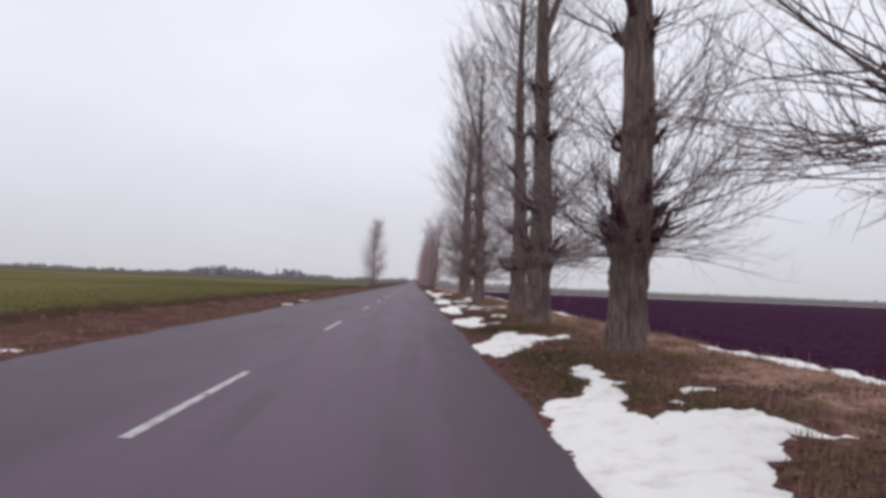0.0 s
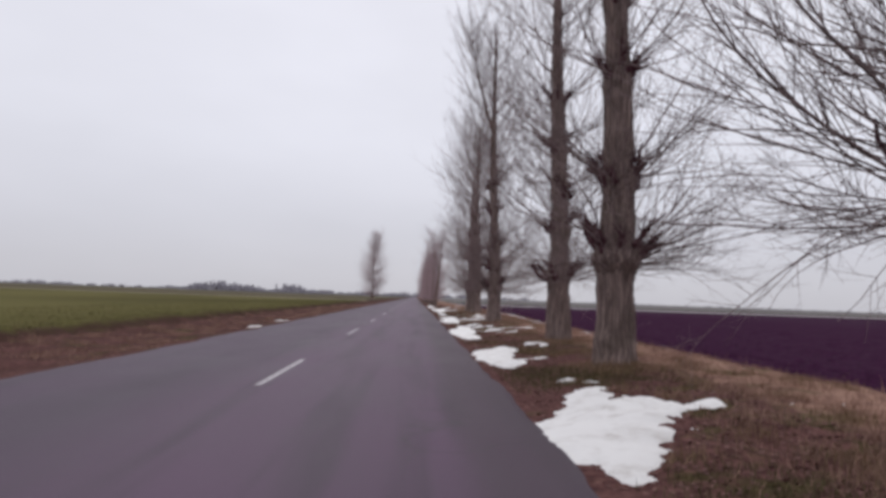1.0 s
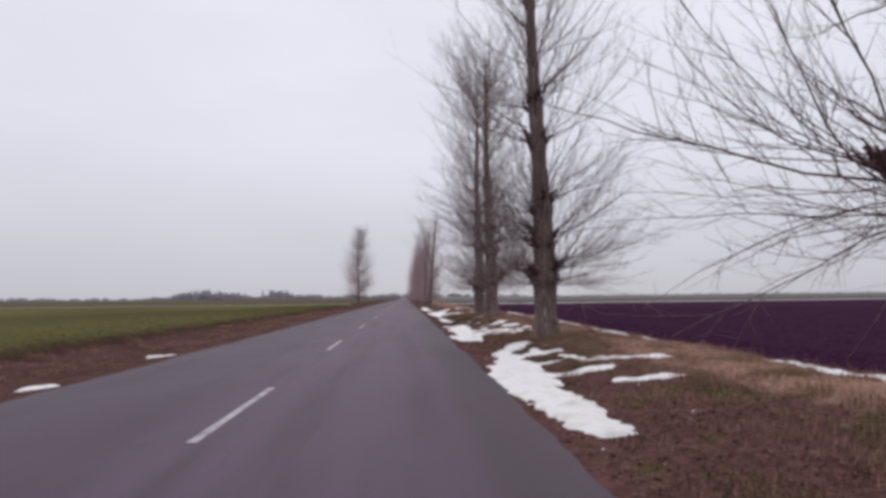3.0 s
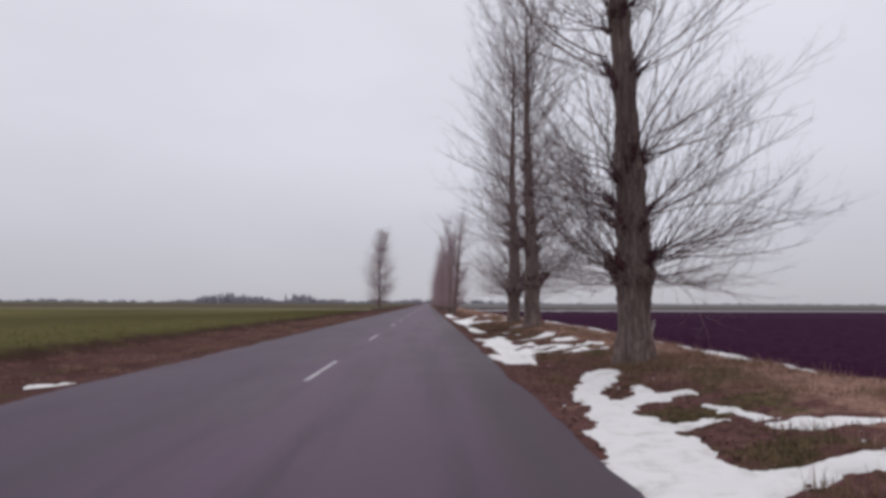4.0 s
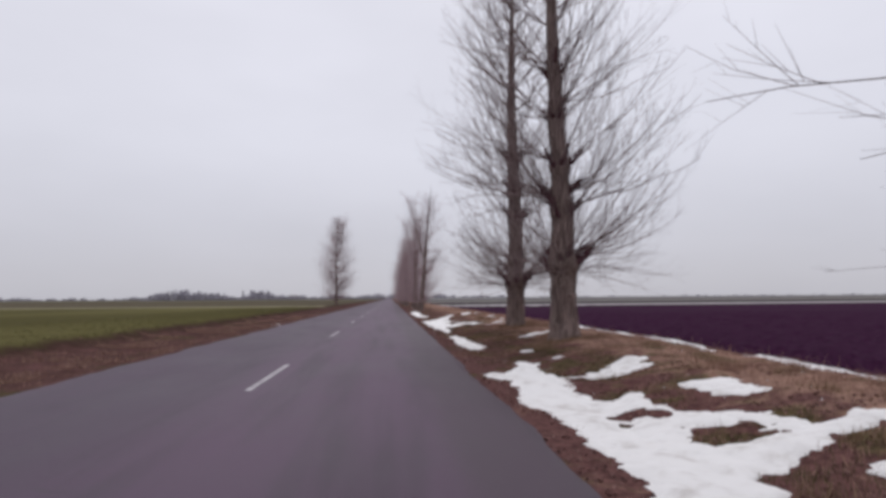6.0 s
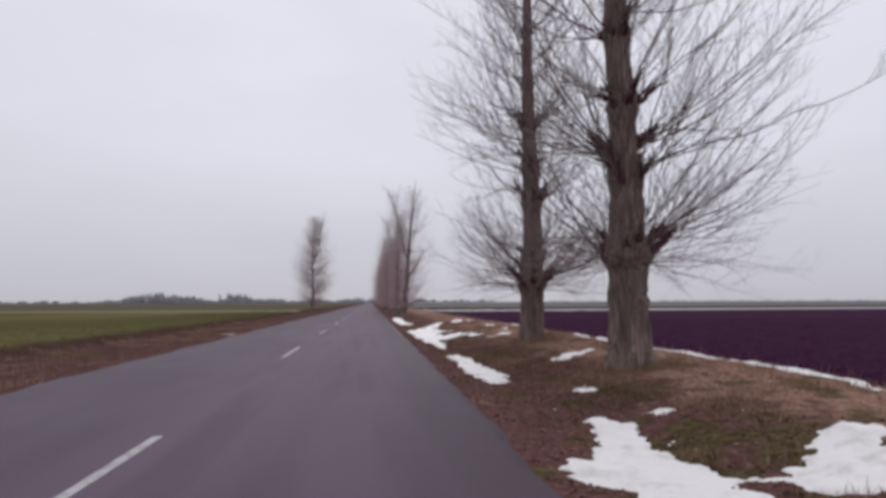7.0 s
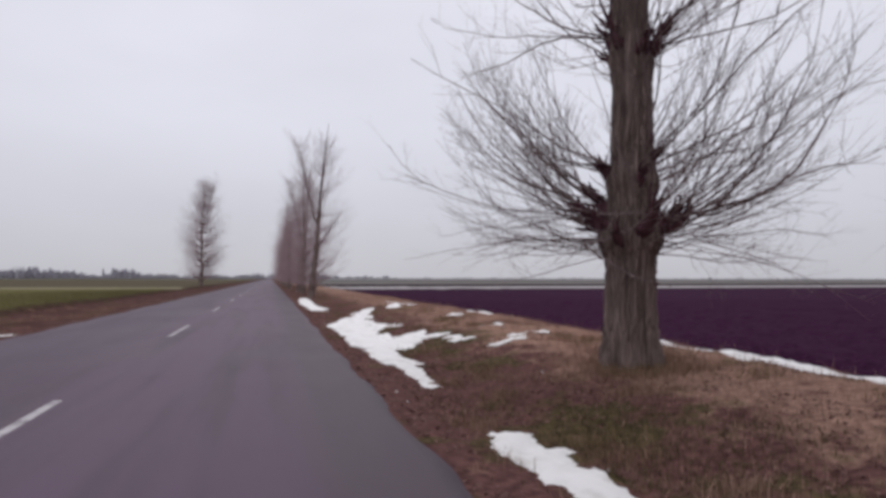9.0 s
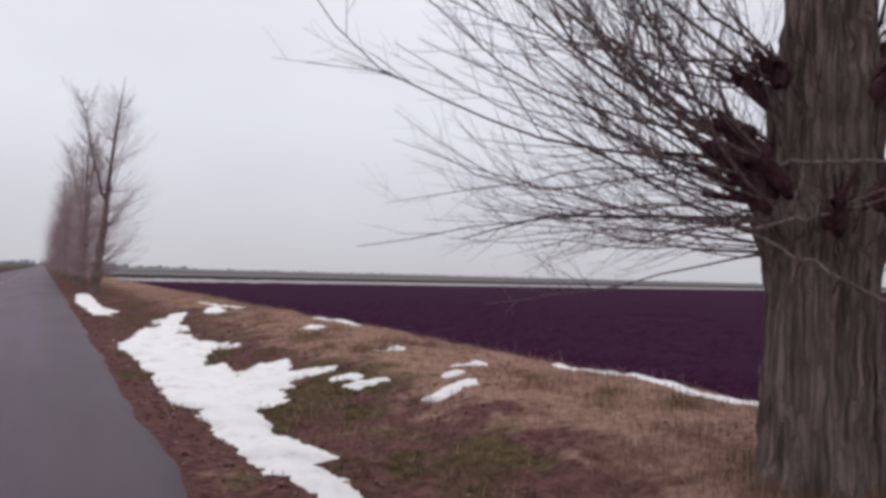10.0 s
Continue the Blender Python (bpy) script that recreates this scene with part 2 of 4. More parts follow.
def asphalt_material():
    m, N, L, b = material("worn_asphalt", 0.6, 0.28)
    pos = N.new("ShaderNodeNewGeometry").outputs["Position"]
    sep = N.new("ShaderNodeSeparateXYZ")
    L.new(pos, sep.inputs[0])
    X = sep.outputs["X"]
    long = n_noise(N, L, n_scaled(N, L, pos, (1.6, 0.10, 1)), 1.0, 4)
    blot = n_noise(N, L, n_scaled(N, L, pos, (0.55, 0.22, 1)), 1.0, 5, 0.6)
    grit, fine = n_noise(N, L, pos, 90.0, 3, 0.7), n_noise(N, L, pos, 14.0, 5, 0.65)
    col = n_mix(N, L, n_range(N, L, blot, 0.25, 0.75), (0.062, 0.0310, 0.0600), (0.088, 0.0460, 0.085))
    col = n_mix(N, L, n_math(N, L, "MULTIPLY", n_range(N, L, long, 0.44, 0.66), 0.75), col, (0.038, 0.021, 0.037))
    # the oncoming lane is toned darker, fading in across the centre line
    col = n_mix(N, L, n_range(N, L, n_math(N, L, "ADD", X, n_math(N, L, "MULTIPLY", long, 0.5)), 0.5, -0.9, 0.0, 0.62), col, (0.034, 0.018, 0.035))
    # the worn edge of the carriageway is dark and brownish
    xe = n_math(N, L, "ADD", X, n_math(N, L, "MULTIPLY", fine, 0.10))
    col = n_mix(N, L, n_math(N, L, "MULTIPLY", n_range(N, L, xe, 2.45, 2.85), 0.7), col, (0.042, 0.026, 0.037))
    col = n_mix(N, L, n_math(N, L, "MULTIPLY", n_range(N, L, grit, 0.35, 0.75), 0.2), col, (0.13, 0.11, 0.13))
    vor = N.new("ShaderNodeTexVoronoi")
    vor.feature = "DISTANCE_TO_EDGE"
    vor.inputs["Scale"].default_value = 0.42
    warp = N.new("ShaderNodeVectorMath")
    warp.operation = "ADD"
    wn2 = N.new("ShaderNodeTexNoise")
    wn2.inputs["Scale"].default_value = 1.1
    L.new(pos, wn2.inputs["Vector"])
    L.new(pos, warp.inputs[0])
    L.new(wn2.outputs["Color"], warp.inputs[1])
    L.new(warp.outputs[0], vor.inputs["Vector"])
    crack = n_range(N, L, vor.outputs["Distance"], 0.0, 0.012, 1.0, 0.0)
    crack = n_math(N, L, "MULTIPLY", crack, n_range(N, L, blot, 0.5, 0.62))
    col = n_mix(N, L, n_math(N, L, "MULTIPLY", crack, 0.6), col, (0.035, 0.03, 0.033))
    L.new(col, b.inputs["Base Color"])
    L.new(n_range(N, L, blot, 0.2, 0.8, 0.56, 0.66), b.inputs["Roughness"])
    n_bump(N, L, grit, b, 0.006, 0.7)
    return m


def paint_material():
    m, N, L, b = material("worn_road_paint", 0.7, 0.3)
    pos = N.new("ShaderNodeNewGeometry").outputs["Position"]
    wear = n_math(N, L, "ADD", n_math(N, L, "MULTIPLY", n_noise(N, L, pos, 30.0, 5, 0.75), 0.6), n_math(N, L, "MULTIPLY", n_noise(N, L, pos, 3.0, 4), 0.4))
    col = n_mix(N, L, n_range(N, L, wear, 0.47, 0.62), (0.42, 0.40, 0.415), (0.12, 0.10, 0.12))
    L.new(col, b.inputs["Base Color"])
    return m


def snow_material():
    m, N, L, b = material("old_snow", 0.75, 0.25)
    pos = N.new("ShaderNodeNewGeometry").outputs["Position"]
    dirt, fine = n_noise(N, L, pos, 3.0, 6, 0.65), n_noise(N, L, pos, 30.0, 5, 0.7)
    col = n_mix(N, L, n_range(N, L, dirt, 0.47, 0.78), (0.77, 0.765, 0.755), (0.53, 0.505, 0.48))
    specks = n_range(N, L, n_noise(N, L, pos, 60.0, 2), 0.72, 0.80)
    col = n_mix(N, L, n_math(N, L, "MULTIPLY", specks, 0.5), col, (0.30, 0.26, 0.24))
    L.new(col, b.inputs["Base Color"])
    b.inputs["Subsurface Weight"].default_value = 0.0
    n_bump(N, L, n_math(N, L, "ADD", fine, dirt), b, 0.02, 0.6)
    return m


def bark_material(name, dark, light, moss=0.2):
    m, N, L, b = material(name, 0.92, 0.15)
    pos = N.new("ShaderNodeNewGeometry").outputs["Position"]
    ridge = n_noise(N, L, n_scaled(N, L, pos, (15, 15, 2.2)), 1.0, 6, 0.62)
    fine, blot = n_noise(N, L, n_scaled(N, L, pos, (1, 1, 0.45)), 46.0, 6, 0.75), n_noise(N, L, pos, 1.3, 4)
    warp = N.new("ShaderNodeVectorMath")
    warp.operation = "MULTIPLY_ADD"
    wob = N.new("ShaderNodeTexNoise")
    wob.inputs["Scale"].default_value = 3.5
    L.new(pos, wob.inputs["Vector"])
    L.new(wob.outputs["Color"], warp.inputs[0])
    warp.inputs[1].default_value = (0.09, 0.09, 0.25)
    L.new(pos, warp.inputs[2])
    vor = N.new("ShaderNodeTexVoronoi")
    vor.feature = "DISTANCE_TO_EDGE"
    vor.inputs["Scale"].default_value = 1.0
    L.new(n_scaled(N, L, warp.outputs[0], (14, 14, 0.75)), vor.inputs["Vector"])
    plate = n_range(N, L, vor.outputs["Distance"], 0.0, 0.22, 0.44, 1.0)
    both = n_math(N, L, "MULTIPLY", plate, n_range(N, L, n_math(N, L, "ADD", n_math(N, L, "MULTIPLY", ridge, 0.6), n_math(N, L, "MULTIPLY", fine, 0.4)), 0.34, 0.60, 0.25, 1.0))
    col = n_mix(N, L, both, dark, light)
    col = n_mix(N, L, n_math(N, L, "MULTIPLY", n_range(N, L, blot, 0.48, 0.70), moss), col, (0.105, 0.098, 0.060))
    col = n_mix(N, L, n_math(N, L, "MULTIPLY", n_range(N, L, fine, 0.46, 0.68), 0.6), col, dark)
    L.new(col, b.inputs["Base Color"])
    n_bump(N, L, n_math(N, L, "ADD", plate, n_math(N, L, "MULTIPLY", fine, 0.6)), b, 0.046, 1.0)
    return m


def blade_material(name, a, c):
    m, N, L, b = material(name, 0.9, 0.15)
    r = N.new("ShaderNodeNewGeometry").outputs["Random Per Island"]
    L.new(n_mix(N, L, r, a, c), b.inputs["Base Color"])
    return m


M_GROUND, M_ASPHALT, M_PAINT, M_SNOW = ground_material(), asphalt_material(), paint_material(), snow_material()
M_BARK = bark_material("furrowed_grey_bark", (0.105, 0.076, 0.070), (0.39, 0.292, 0.264))
M_BURL = bark_material("dark_knotted_bark", (0.078, 0.031, 0.043), (0.190, 0.098, 0.112), 0.05)
M_TWIG = bark_material("shoot_bark", (0.195, 0.138, 0.138), (0.41, 0.312, 0.308), 0.1)
M_SPROUT = bark_material("young_red_bark", (0.095, 0.038, 0.052), (0.235, 0.120, 0.138), 0.0)
M_STRAW = blade_material("dead_grass", (0.208, 0.119, 0.093), (0.375, 0.236, 0.180))
M_OLIVE = blade_material("olive_grass", (0.125, 0.081, 0.047), (0.275, 0.186, 0.116))
M_GREEN = blade_material("green_grass", (0.056, 0.049, 0.023), (0.130, 0.108, 0.056))
M_CEREAL = blade_material("winter_cereal_leaf", (0.056, 0.050, 0.018), (0.110, 0.098, 0.040))
M_LITTER = blade_material("leaf_litter", (0.105, 0.055, 0.050), (0.21, 0.118, 0.104))
# aerial haze is mixed into this pale bluish grey of the horizon woods
M_FAR = blade_material("far_woodland_haze", (0.285, 0.27, 0.31), (0.40, 0.385, 0.43))
# far poplar shoots: bark colour lightened to carry the haze of distance
M_FARTWIG = bark_material("far_shoots_haze_pale", (0.39, 0.268, 0.285), (0.56, 0.425, 0.435), 0.0)

# ---------------------------------------------------------------- ground and road
xs = np.concatenate([-np.geomspace(4000, 22, 26), np.arange(-21, -9, 0.6), np.arange(-9, -3.2, 0.2), np.arange(-3.2, 3.2, 0.8), np.arange(3.2, 13.4, 0.14), np.geomspace(13.6, 40, 50), np.geomspace(44, 4000, 24)])
ys = np.concatenate([-np.geomspace(3000, 8, 16), np.arange(-7, 105, 0.25), np.geomspace(105.3, 400, 90), np.geomspace(430, 4000, 20)])
gx, gy = np.meshgrid(xs, ys)
ground = put("ground", mesh_from("ground", np.stack([gx, gy, ground_height(gx, gy)], -1).reshape(-1, 3), grid_faces(len(ys), len(xs))), M_GROUND)
tagged(ground, "flat winter farmland with brown verges, green cereal and black ploughed earth", "ground", kind="structure")

ry = np.concatenate([np.arange(-60, 130, 0.25), np.geomspace(130.5, 3000, 120)])
cross = np.array([-1.06, -1.0, -0.97, -0.5, 0.0, 0.5, 0.97, 1.0, 1.06])
rx = np.zeros((len(ry), 9))
rz = np.zeros_like(rx)
er = 3.45 + 0.05 * grain(ry * 0.6, ry * 0, 11) + 0.035 * grain(ry * 2.2, ry * 0, 12)
el = 3.42 + 0.07 * grain(ry * 0.6, ry * 0, 13) + 0.04 * grain(ry * 2.2, ry * 0, 14)
for k, c in enumerate(cross):
    rx[:, k] = np.where(c > 0, er, el) * c
    rz[:, k] = 0.012 * (1 - c * c) - (0.0 if abs(c) < 0.98 else 0.012 if abs(c) < 1.01 else 0.16)
road = put("road", mesh_from("road", np.stack([rx, np.repeat(ry[:, None], 9, 1), rz], -1).reshape(-1, 3), grid_faces(len(ry), 9)), M_ASPHALT)
tagged(road, "straight two-lane country road of worn grey asphalt", "road", kind="structure")


def lane_dash(y0, y1):
    n, k = 24, 5
    yy, uu = np.meshgrid(np.linspace(y0, y1, n), np.linspace(-1, 1, k), indexing="ij")
    w = 0.065 + 0.006 * grain(yy * 5, uu * 0, 21)
    end = 0.03 * grain(uu * 3, yy[:, :1] * 0 + uu * 0 + y0, 22)
    x = uu * w
    z = 0.0165 + 0 * x
    z[:, 0] = z[:, -1] = 0.008
    yy = yy + end * (np.abs(yy - (y0 + y1) / 2) > (y1 - y0) / 2 - 0.01)
    ob = put("lane_dash", mesh_from("lane_dash", np.stack([x, yy, z], -1).reshape(-1, 3), grid_faces(n, k)), M_PAINT)
    return tagged(ob, "worn white painted dash on the asphalt centre line", "road marking", "centre line dashes", "structure")


for far_end in (-13.9, -1.9, 10.0, 21.3, 33.5, 44.4, 56.4, 69.7, 81.6, 93.5, 105.4, 117.3, 129.2, 141.1, 153.0, 165.0, 177.0, 189.0):
    lane_dash(far_end - 3.75, far_end)

# ---------------------------------------------------------------- snow
SNOW = []


def snow_cover(x, y, lobes, holes=()):
    """How far a place lies inside the rounded lobes, in metres, with a frayed edge; minus: outside."""
    ax, ay = 0.8 * x + 0.6 * y + 0.2 * grain(x * 2.3, y * 2.3, 37), 0.8 * y - 0.6 * x + 0.2 * grain(x * 2.3, y * 2.3, 38)
    d = np.full(np.shape(x), -9.0)
    for sign, some in ((1, lobes), (-1, holes)):
        for x0, y0, r0, x1, y1, r1 in some:
            vx, vy = x1 - x0, y1 - y0
            u = np.clip(((x - x0) * vx + (y - y0) * vy) / (vx * vx + vy * vy + 1e-6), 0, 1)
            e = r0 + (r1 - r0) * u - np.hypot(x - x0 - u * vx, y - y0 - u * vy)
            d = np.maximum(d, e) if sign > 0 else np.minimum(d, -e)
    return d + 0.05 * grain(x * 1.9, y * 1.3, 31) + 0.07 * grain(ax * 4.3, ay * 3.4, 32) + 0.055 * grain(ay * 9.1, ax * 8, 33) + 0.04 * grain(ax * 19, ay * 18, 35)


def snow_patch(label, lobes, holes=()):
    """Melting snow on the verge: rounded lobes (x, y, radius, x, y, radius), less thawed holes."""
    SNOW.append((lobes, holes))
    a = np.array(lobes, float)
    lo = [min(a[:, 0].min(), a[:, 3].min()) - 1.0, min(a[:, 1].min(), a[:, 4].min()) - 1.0]
    hi = [max(a[:, 0].max(), a[:, 3].max()) + 1.0, max(a[:, 1].max(), a[:, 4].max()) + 1.0]
    x, y = np.meshgrid(np.arange(lo[0], hi[0], 0.04), np.arange(lo[1], hi[1], 0.055))
    d = snow_cover(x, y, lobes, holes)
    h = np.where(d > 0, 0.055 * (1 - np.exp(-d / 0.16)) + (0.014 * grain(x * 3.5, y * 3.5, 34) + 0.008 * grain(x * 11, y * 11, 36)) * np.minimum(d * 8, 1), d * 0.7)
    z = ground_height(x, y) + np.maximum(h, -0.12)
    faces = grid_faces(*x.shape)
    faces = faces[(d.ravel()[faces] > -0.10).any(1)]
    used = np.unique(faces)
    back = np.zeros(x.size, int)
    back[used] = np.arange(len(used))
    ob = put("snow_patch", mesh_from("snow_patch", np.stack([x, y, z], -1).reshape(-1, 3)[used], back[faces]), M_SNOW)
    return tagged(ob, label, "snow", "melting snow on the verge")


DITCH = "white melting snow patch with a frayed edge beside the asphalt"
BIT = "small white snow remnant among the dead grass"
snow_patch(DITCH, [(3.96, 5.72, .53, 4.04, 8.36, .38), (4.28, 5.56, .3, 5.0, 6.92, .6), (4.0, 7.4, .3, 4.55, 9.4, .16), (4.52, 8.52, .22, 4.72, 10.2, .14), (4.72, 10.3, .17, 4.82, 11.2, .2), (5.48, 6.92, .31, 5.3, 7.6, .18), (3.85, 4.0, .42, 3.96, 5.72, .53), (4.2, 4.4, .35, 4.28, 5.56, .35), (4.75, 9.95, .14, 5.0, 9.8, .1), (5.6, 6.8, .2, 5.95, 6.7, .1)], [(4.62, 7.95, .1, 4.9, 8.3, .16)])
snow_patch(DITCH, [(4.47, 15.8, .66, 3.83, 13.24, .15), (3.91, 14.52, .52, 4.47, 17.2, .25), (4.07, 15.24, .66, 3.83, 14.04, .36), (4.95, 16.4, .2, 4.87, 16.1, .36), (4.9, 15.75, .2, 5.6, 15.85, .12), (3.6, 15.1, .16, 3.9, 14.9, .3)], [(5.1, 16.15, .05, 5.4, 16.1, .07)])
snow_patch(DITCH, [(4.17, 24.93, .5, 3.93, 21.81, .27), (3.95, 21.25, .16, 4.2, 22.29, .36), (4.41, 25.7, .22, 4.01, 24.05, .5), (3.85, 22.77, .3, 4.09, 24.77, .5), (4.4, 22.6, .25, 4.95, 22.9, .1), (4.5, 25.5, .14, 4.62, 25.75, .08), (4.25, 24.9, .38, 4.4, 24.6, .25)])
snow_patch("long branching patch of white melting snow along the verge", [(4.1, 30.0, .25, 4.05, 32.5, .45), (4.05, 32.5, .45, 3.95, 35.0, .5), (4.3, 38.6, .24, 4.42, 39.8, .2), (4.42, 39.8, .2, 4.9, 41.0, .3), (4.9, 41.0, .3, 5.36, 42.4, .28), (6.51, 36.56, .31, 5.87, 36.48, .33), (4.83, 34.72, .35, 3.87, 34.72, .42), (4.42, 38.2, .36, 4.05, 35.12, .56), (5.15, 38.95, .26, 4.4, 38.55, .3), (4.5, 37.12, .28, 5.35, 37.15, .15), (5.3, 42.5, .24, 5.55, 42.95, .14), (3.9, 34.4, .2, 5.5, 34.9, .22), (5.1, 39.1, .26, 5.65, 39.1, .14), (4.05, 36.64, .38, 4.27, 34.64, .43), (6.5, 36.7, .28, 7.05, 36.0, .2), (5.25, 39.3, .22, 5.25, 39.95, .1), (5.5, 37.9, .08, 5.75, 37.0, .2), (5.45, 33.6, .2, 6.3, 33.3, .18)], [(4.85, 39.6, .2, 4.95, 40.3, .16), (4.78, 37.85, .19, 5.25, 38.25, .22)])
snow_patch("wide streaky patch of white melting snow between grass ridges", [(4.28, 45.72, .36, 4.68, 55.8, .43), (4.44, 51.96, .5, 6.36, 48.92, .2), (4.36, 55.0, .55, 4.85, 54.9, .4), (5.0, 54.75, .16, 5.5, 54.6, .12), (5.8, 54.4, .33, 6.4, 54.6, .4), (4.12, 46.2, .5, 5.4, 51.88, .18), (6.6, 51.96, .36, 6.52, 51.16, .31), (4.04, 51.56, .2, 5.0, 57.08, .27), (4.84, 48.44, .53, 6.04, 48.76, .15), (4.5, 54.12, .45, 4.9, 54.2, .3), (6.2, 47.24, .25, 6.12, 47.64, .26), (6.25, 47.15, .2, 6.5, 46.75, .12), (5.7, 47.7, .12, 6.0, 47.7, .2), (4.04, 45.48, .28, 4.12, 47.08, .49), (5.64, 48.84, .2, 7.0, 49.16, .22), (6.6, 55.16, .31, 5.9, 54.3, .35), (4.98, 57.1, .22, 4.97, 57.55, .1)], [(5.2, 49.35, .1, 5.8, 49.45, .16), (5.15, 47.75, .12, 5.3, 47.35, .3), (4.95, 50.9, .12, 5.3, 50.7, .14), (5.3, 55.1, .12, 5.9, 55.5, .18)])
snow_patch("small white snow remnant on the dead grass", [(6.5, 64.2, .25, 7.0, 64.9, .25), (6.95, 64.85, .2, 7.5, 65.2, .12), (6.3, 64.0, .1, 6.4, 64.3, .12)], [(6.85, 64.35, .06, 7.0, 64.5, .08)])
snow_patch("narrow white snow strip lying in the roadside ditch", [(4.5, 67.7, .2, 4.48, 62.3, .31), (4.7, 64.4, .18, 4.5, 61.55, .24), (4.7, 63.0, .18, 4.88, 62.8, .12), (4.28, 67.3, .16, 4.4, 66.5, .2), (4.75, 67.0, .1, 4.9, 67.2, .08)])
snow_patch("long frayed patch of white melting snow in the roadside ditch", [(4.54, 75.82, .6, 5.3, 86.22, .56), (4.46, 72.78, .28, 4.54, 82.7, .55), (5.4, 77.4, .5, 5.9, 78.4, .3), (5.74, 88.54, .34, 4.7, 83.26, .55), (5.02, 77.0, .7, 4.9, 75.9, .5), (5.02, 85.34, .43, 4.46, 70.7, .15), (5.74, 87.2, .2, 6.3, 89.5, .25), (5.34, 82.38, .5, 5.9, 81.2, .3), (5.6, 77.1, .3, 6.3, 76.9, .16), (4.5, 73.6, .3, 4.75, 73.2, .22)], [(5.3, 79.4, .25, 5.65, 80.4, .28), (5.55, 84.6, .15, 5.9, 84.2, .2), (5.2, 86.9, .12, 5.45, 87.6, .14)])
snow_patch(DITCH, [(4.4, 92, .3, 4.3, 100, .4), (4.3, 100, .4, 4.6, 110, .35), (4.9, 94.5, .25, 4.4, 96, .3)])
for x0, y0, r0, x1, y1, r1 in ((5.29, 26.1, .19, 5.75, 26.95, .17), (5.35, 26.7, .12, 5.45, 26.5, .18), (5.5, 25.5, .06, 5.55, 25.6, .06), (5.05, 8.0, .1, 5.12, 8.0, .08), (5.45, 8.75, .08, 5.75, 8.8, .09), (4.62, 19.0, .14, 4.66, 19.05, .13), (4.9, 18.7, .12, 5.0, 18.55, .1), (6.15, 75.45, .13, 6.5, 75.6, .14), (7.6, 77.9, .12, 8.0, 77.9, .14), (6.75, 74.3, .2, 7.35, 74.7, .17), (7.3, 75.1, .14, 7.75, 75.5, .12), (8.0, 76.0, .1, 8.6, 76.2, .1), (7.2, 88.5, .3, 7.7, 91.0, .25), (7.9, 82.2, .14, 8.3, 82.5, .16), (8.0, 95, .2, 8.4, 90.4, .2), (6.2, 76.0, .1, 6.4, 76.0, .1), (5.52, 59.88, .1, 5.66, 59.76, .09), (5.55, 57.62, .1, 5.74, 57.32, .14)):
    snow_patch(BIT, [(x0, y0, r0, x1, y1, r1)])
for y0, y1 in ((8, 17), (29, 36), (42, 50), (50.5, 57.5), (58.2, 63.4), (64, 76), (84, 88)):
    wide = 1.4 if y0 == 64 else 1.0
    x0, x1 = float(field_edge(y0)) - 0.52, float(field_edge(y1)) - 0.52
    snow_patch("thin white snow line along the edge of the ploughed field", [(x0, y0, .10 * wide, (x0 + x1) / 2, (y0 + y1) / 2, .33 * wide), ((x0 + x1) / 2, (y0 + y1) / 2, .33 * wide, x1, y1, .12 * wide)])
for x0, y0, x1, y1 in ((-4.6, 12.1, -4.4, 12.5), (-4.4, 34.9, -4.1, 35.2), (-4.45, 40.9, -4.2, 41.2), (-4.5, 80.2, -4.2, 80.7)):
    snow_patch("small white snow remnant on the brown verge", [(x0, y0, .15, x1, y1, .15)])


def snowy(x, y):
    """True where snow lies."""
    on = np.zeros(len(x), bool)
    for lobes, holes in SNOW:
        a = np.array(lobes)
        near = (y > min(a[:, 1].min(), a[:, 4].min()) - 1) & (y < max(a[:, 1].max(), a[:, 4].max()) + 1)
        on[near] |= snow_cover(x[near], y[near], lobes, holes) > -0.03
    return on


# ---------------------------------------------------------------- poplars
def unit(v):
    return v / np.maximum(np.linalg.norm(v, axis=-1, keepdims=True), 1e-9)


def tubes(paths, radii, sides):
    """Tubes round many paths at once: paths (m, n, 3), radii (m, n)."""
    m, n, _ = paths.shape
    tan = unit(np.gradient(paths, axis=1))
    ref = np.where(np.abs(tan[..., 2:3]) > 0.9, np.array([1.0, 0.1, 0]), np.array([0, 0.1, 1.0]))
    u = unit(np.cross(tan, ref))
    v = np.cross(tan, u)
    a = np.arange(sides) * 2 * np.pi / sides
    ring = u[:, :, None] * np.cos(a)[:, None] + v[:, :, None] * np.sin(a)[:, None]
    verts = paths[:, :, None] + ring * radii[:, :, None, None]
    faces = grid_faces(n, sides, True)[None] + (np.arange(m) * n * sides)[:, None, None]
    return verts.reshape(-1, 3), faces.reshape(-1, 4)


def grow(r, start, way, length, n, rise, wander):
    """Paths that leave start along way and bend upwards."""
    p, d, out = start.copy(), unit(way), [start.copy()]
    for _ in range(n - 1):
        d = unit(d + np.array([0, 0, 1.0]) * np.reshape(rise, (-1, 1)) + r.normal(0, wander, d.shape))
        p = p + d * (length / (n - 1))[:, None]
        out.append(p.copy())
    return np.stack(out, 1)


def stem_centre(z, lean, bend):
    """The middle of the trunk at height z over its foot."""
    return np.stack([lean[0] * z + bend * np.sin(z * 0.55) * np.minimum(z / 4, 1), lean[1] * z + bend * np.cos(z * 0.4 + 1) * np.minimum(z / 4, 1), z], -1)


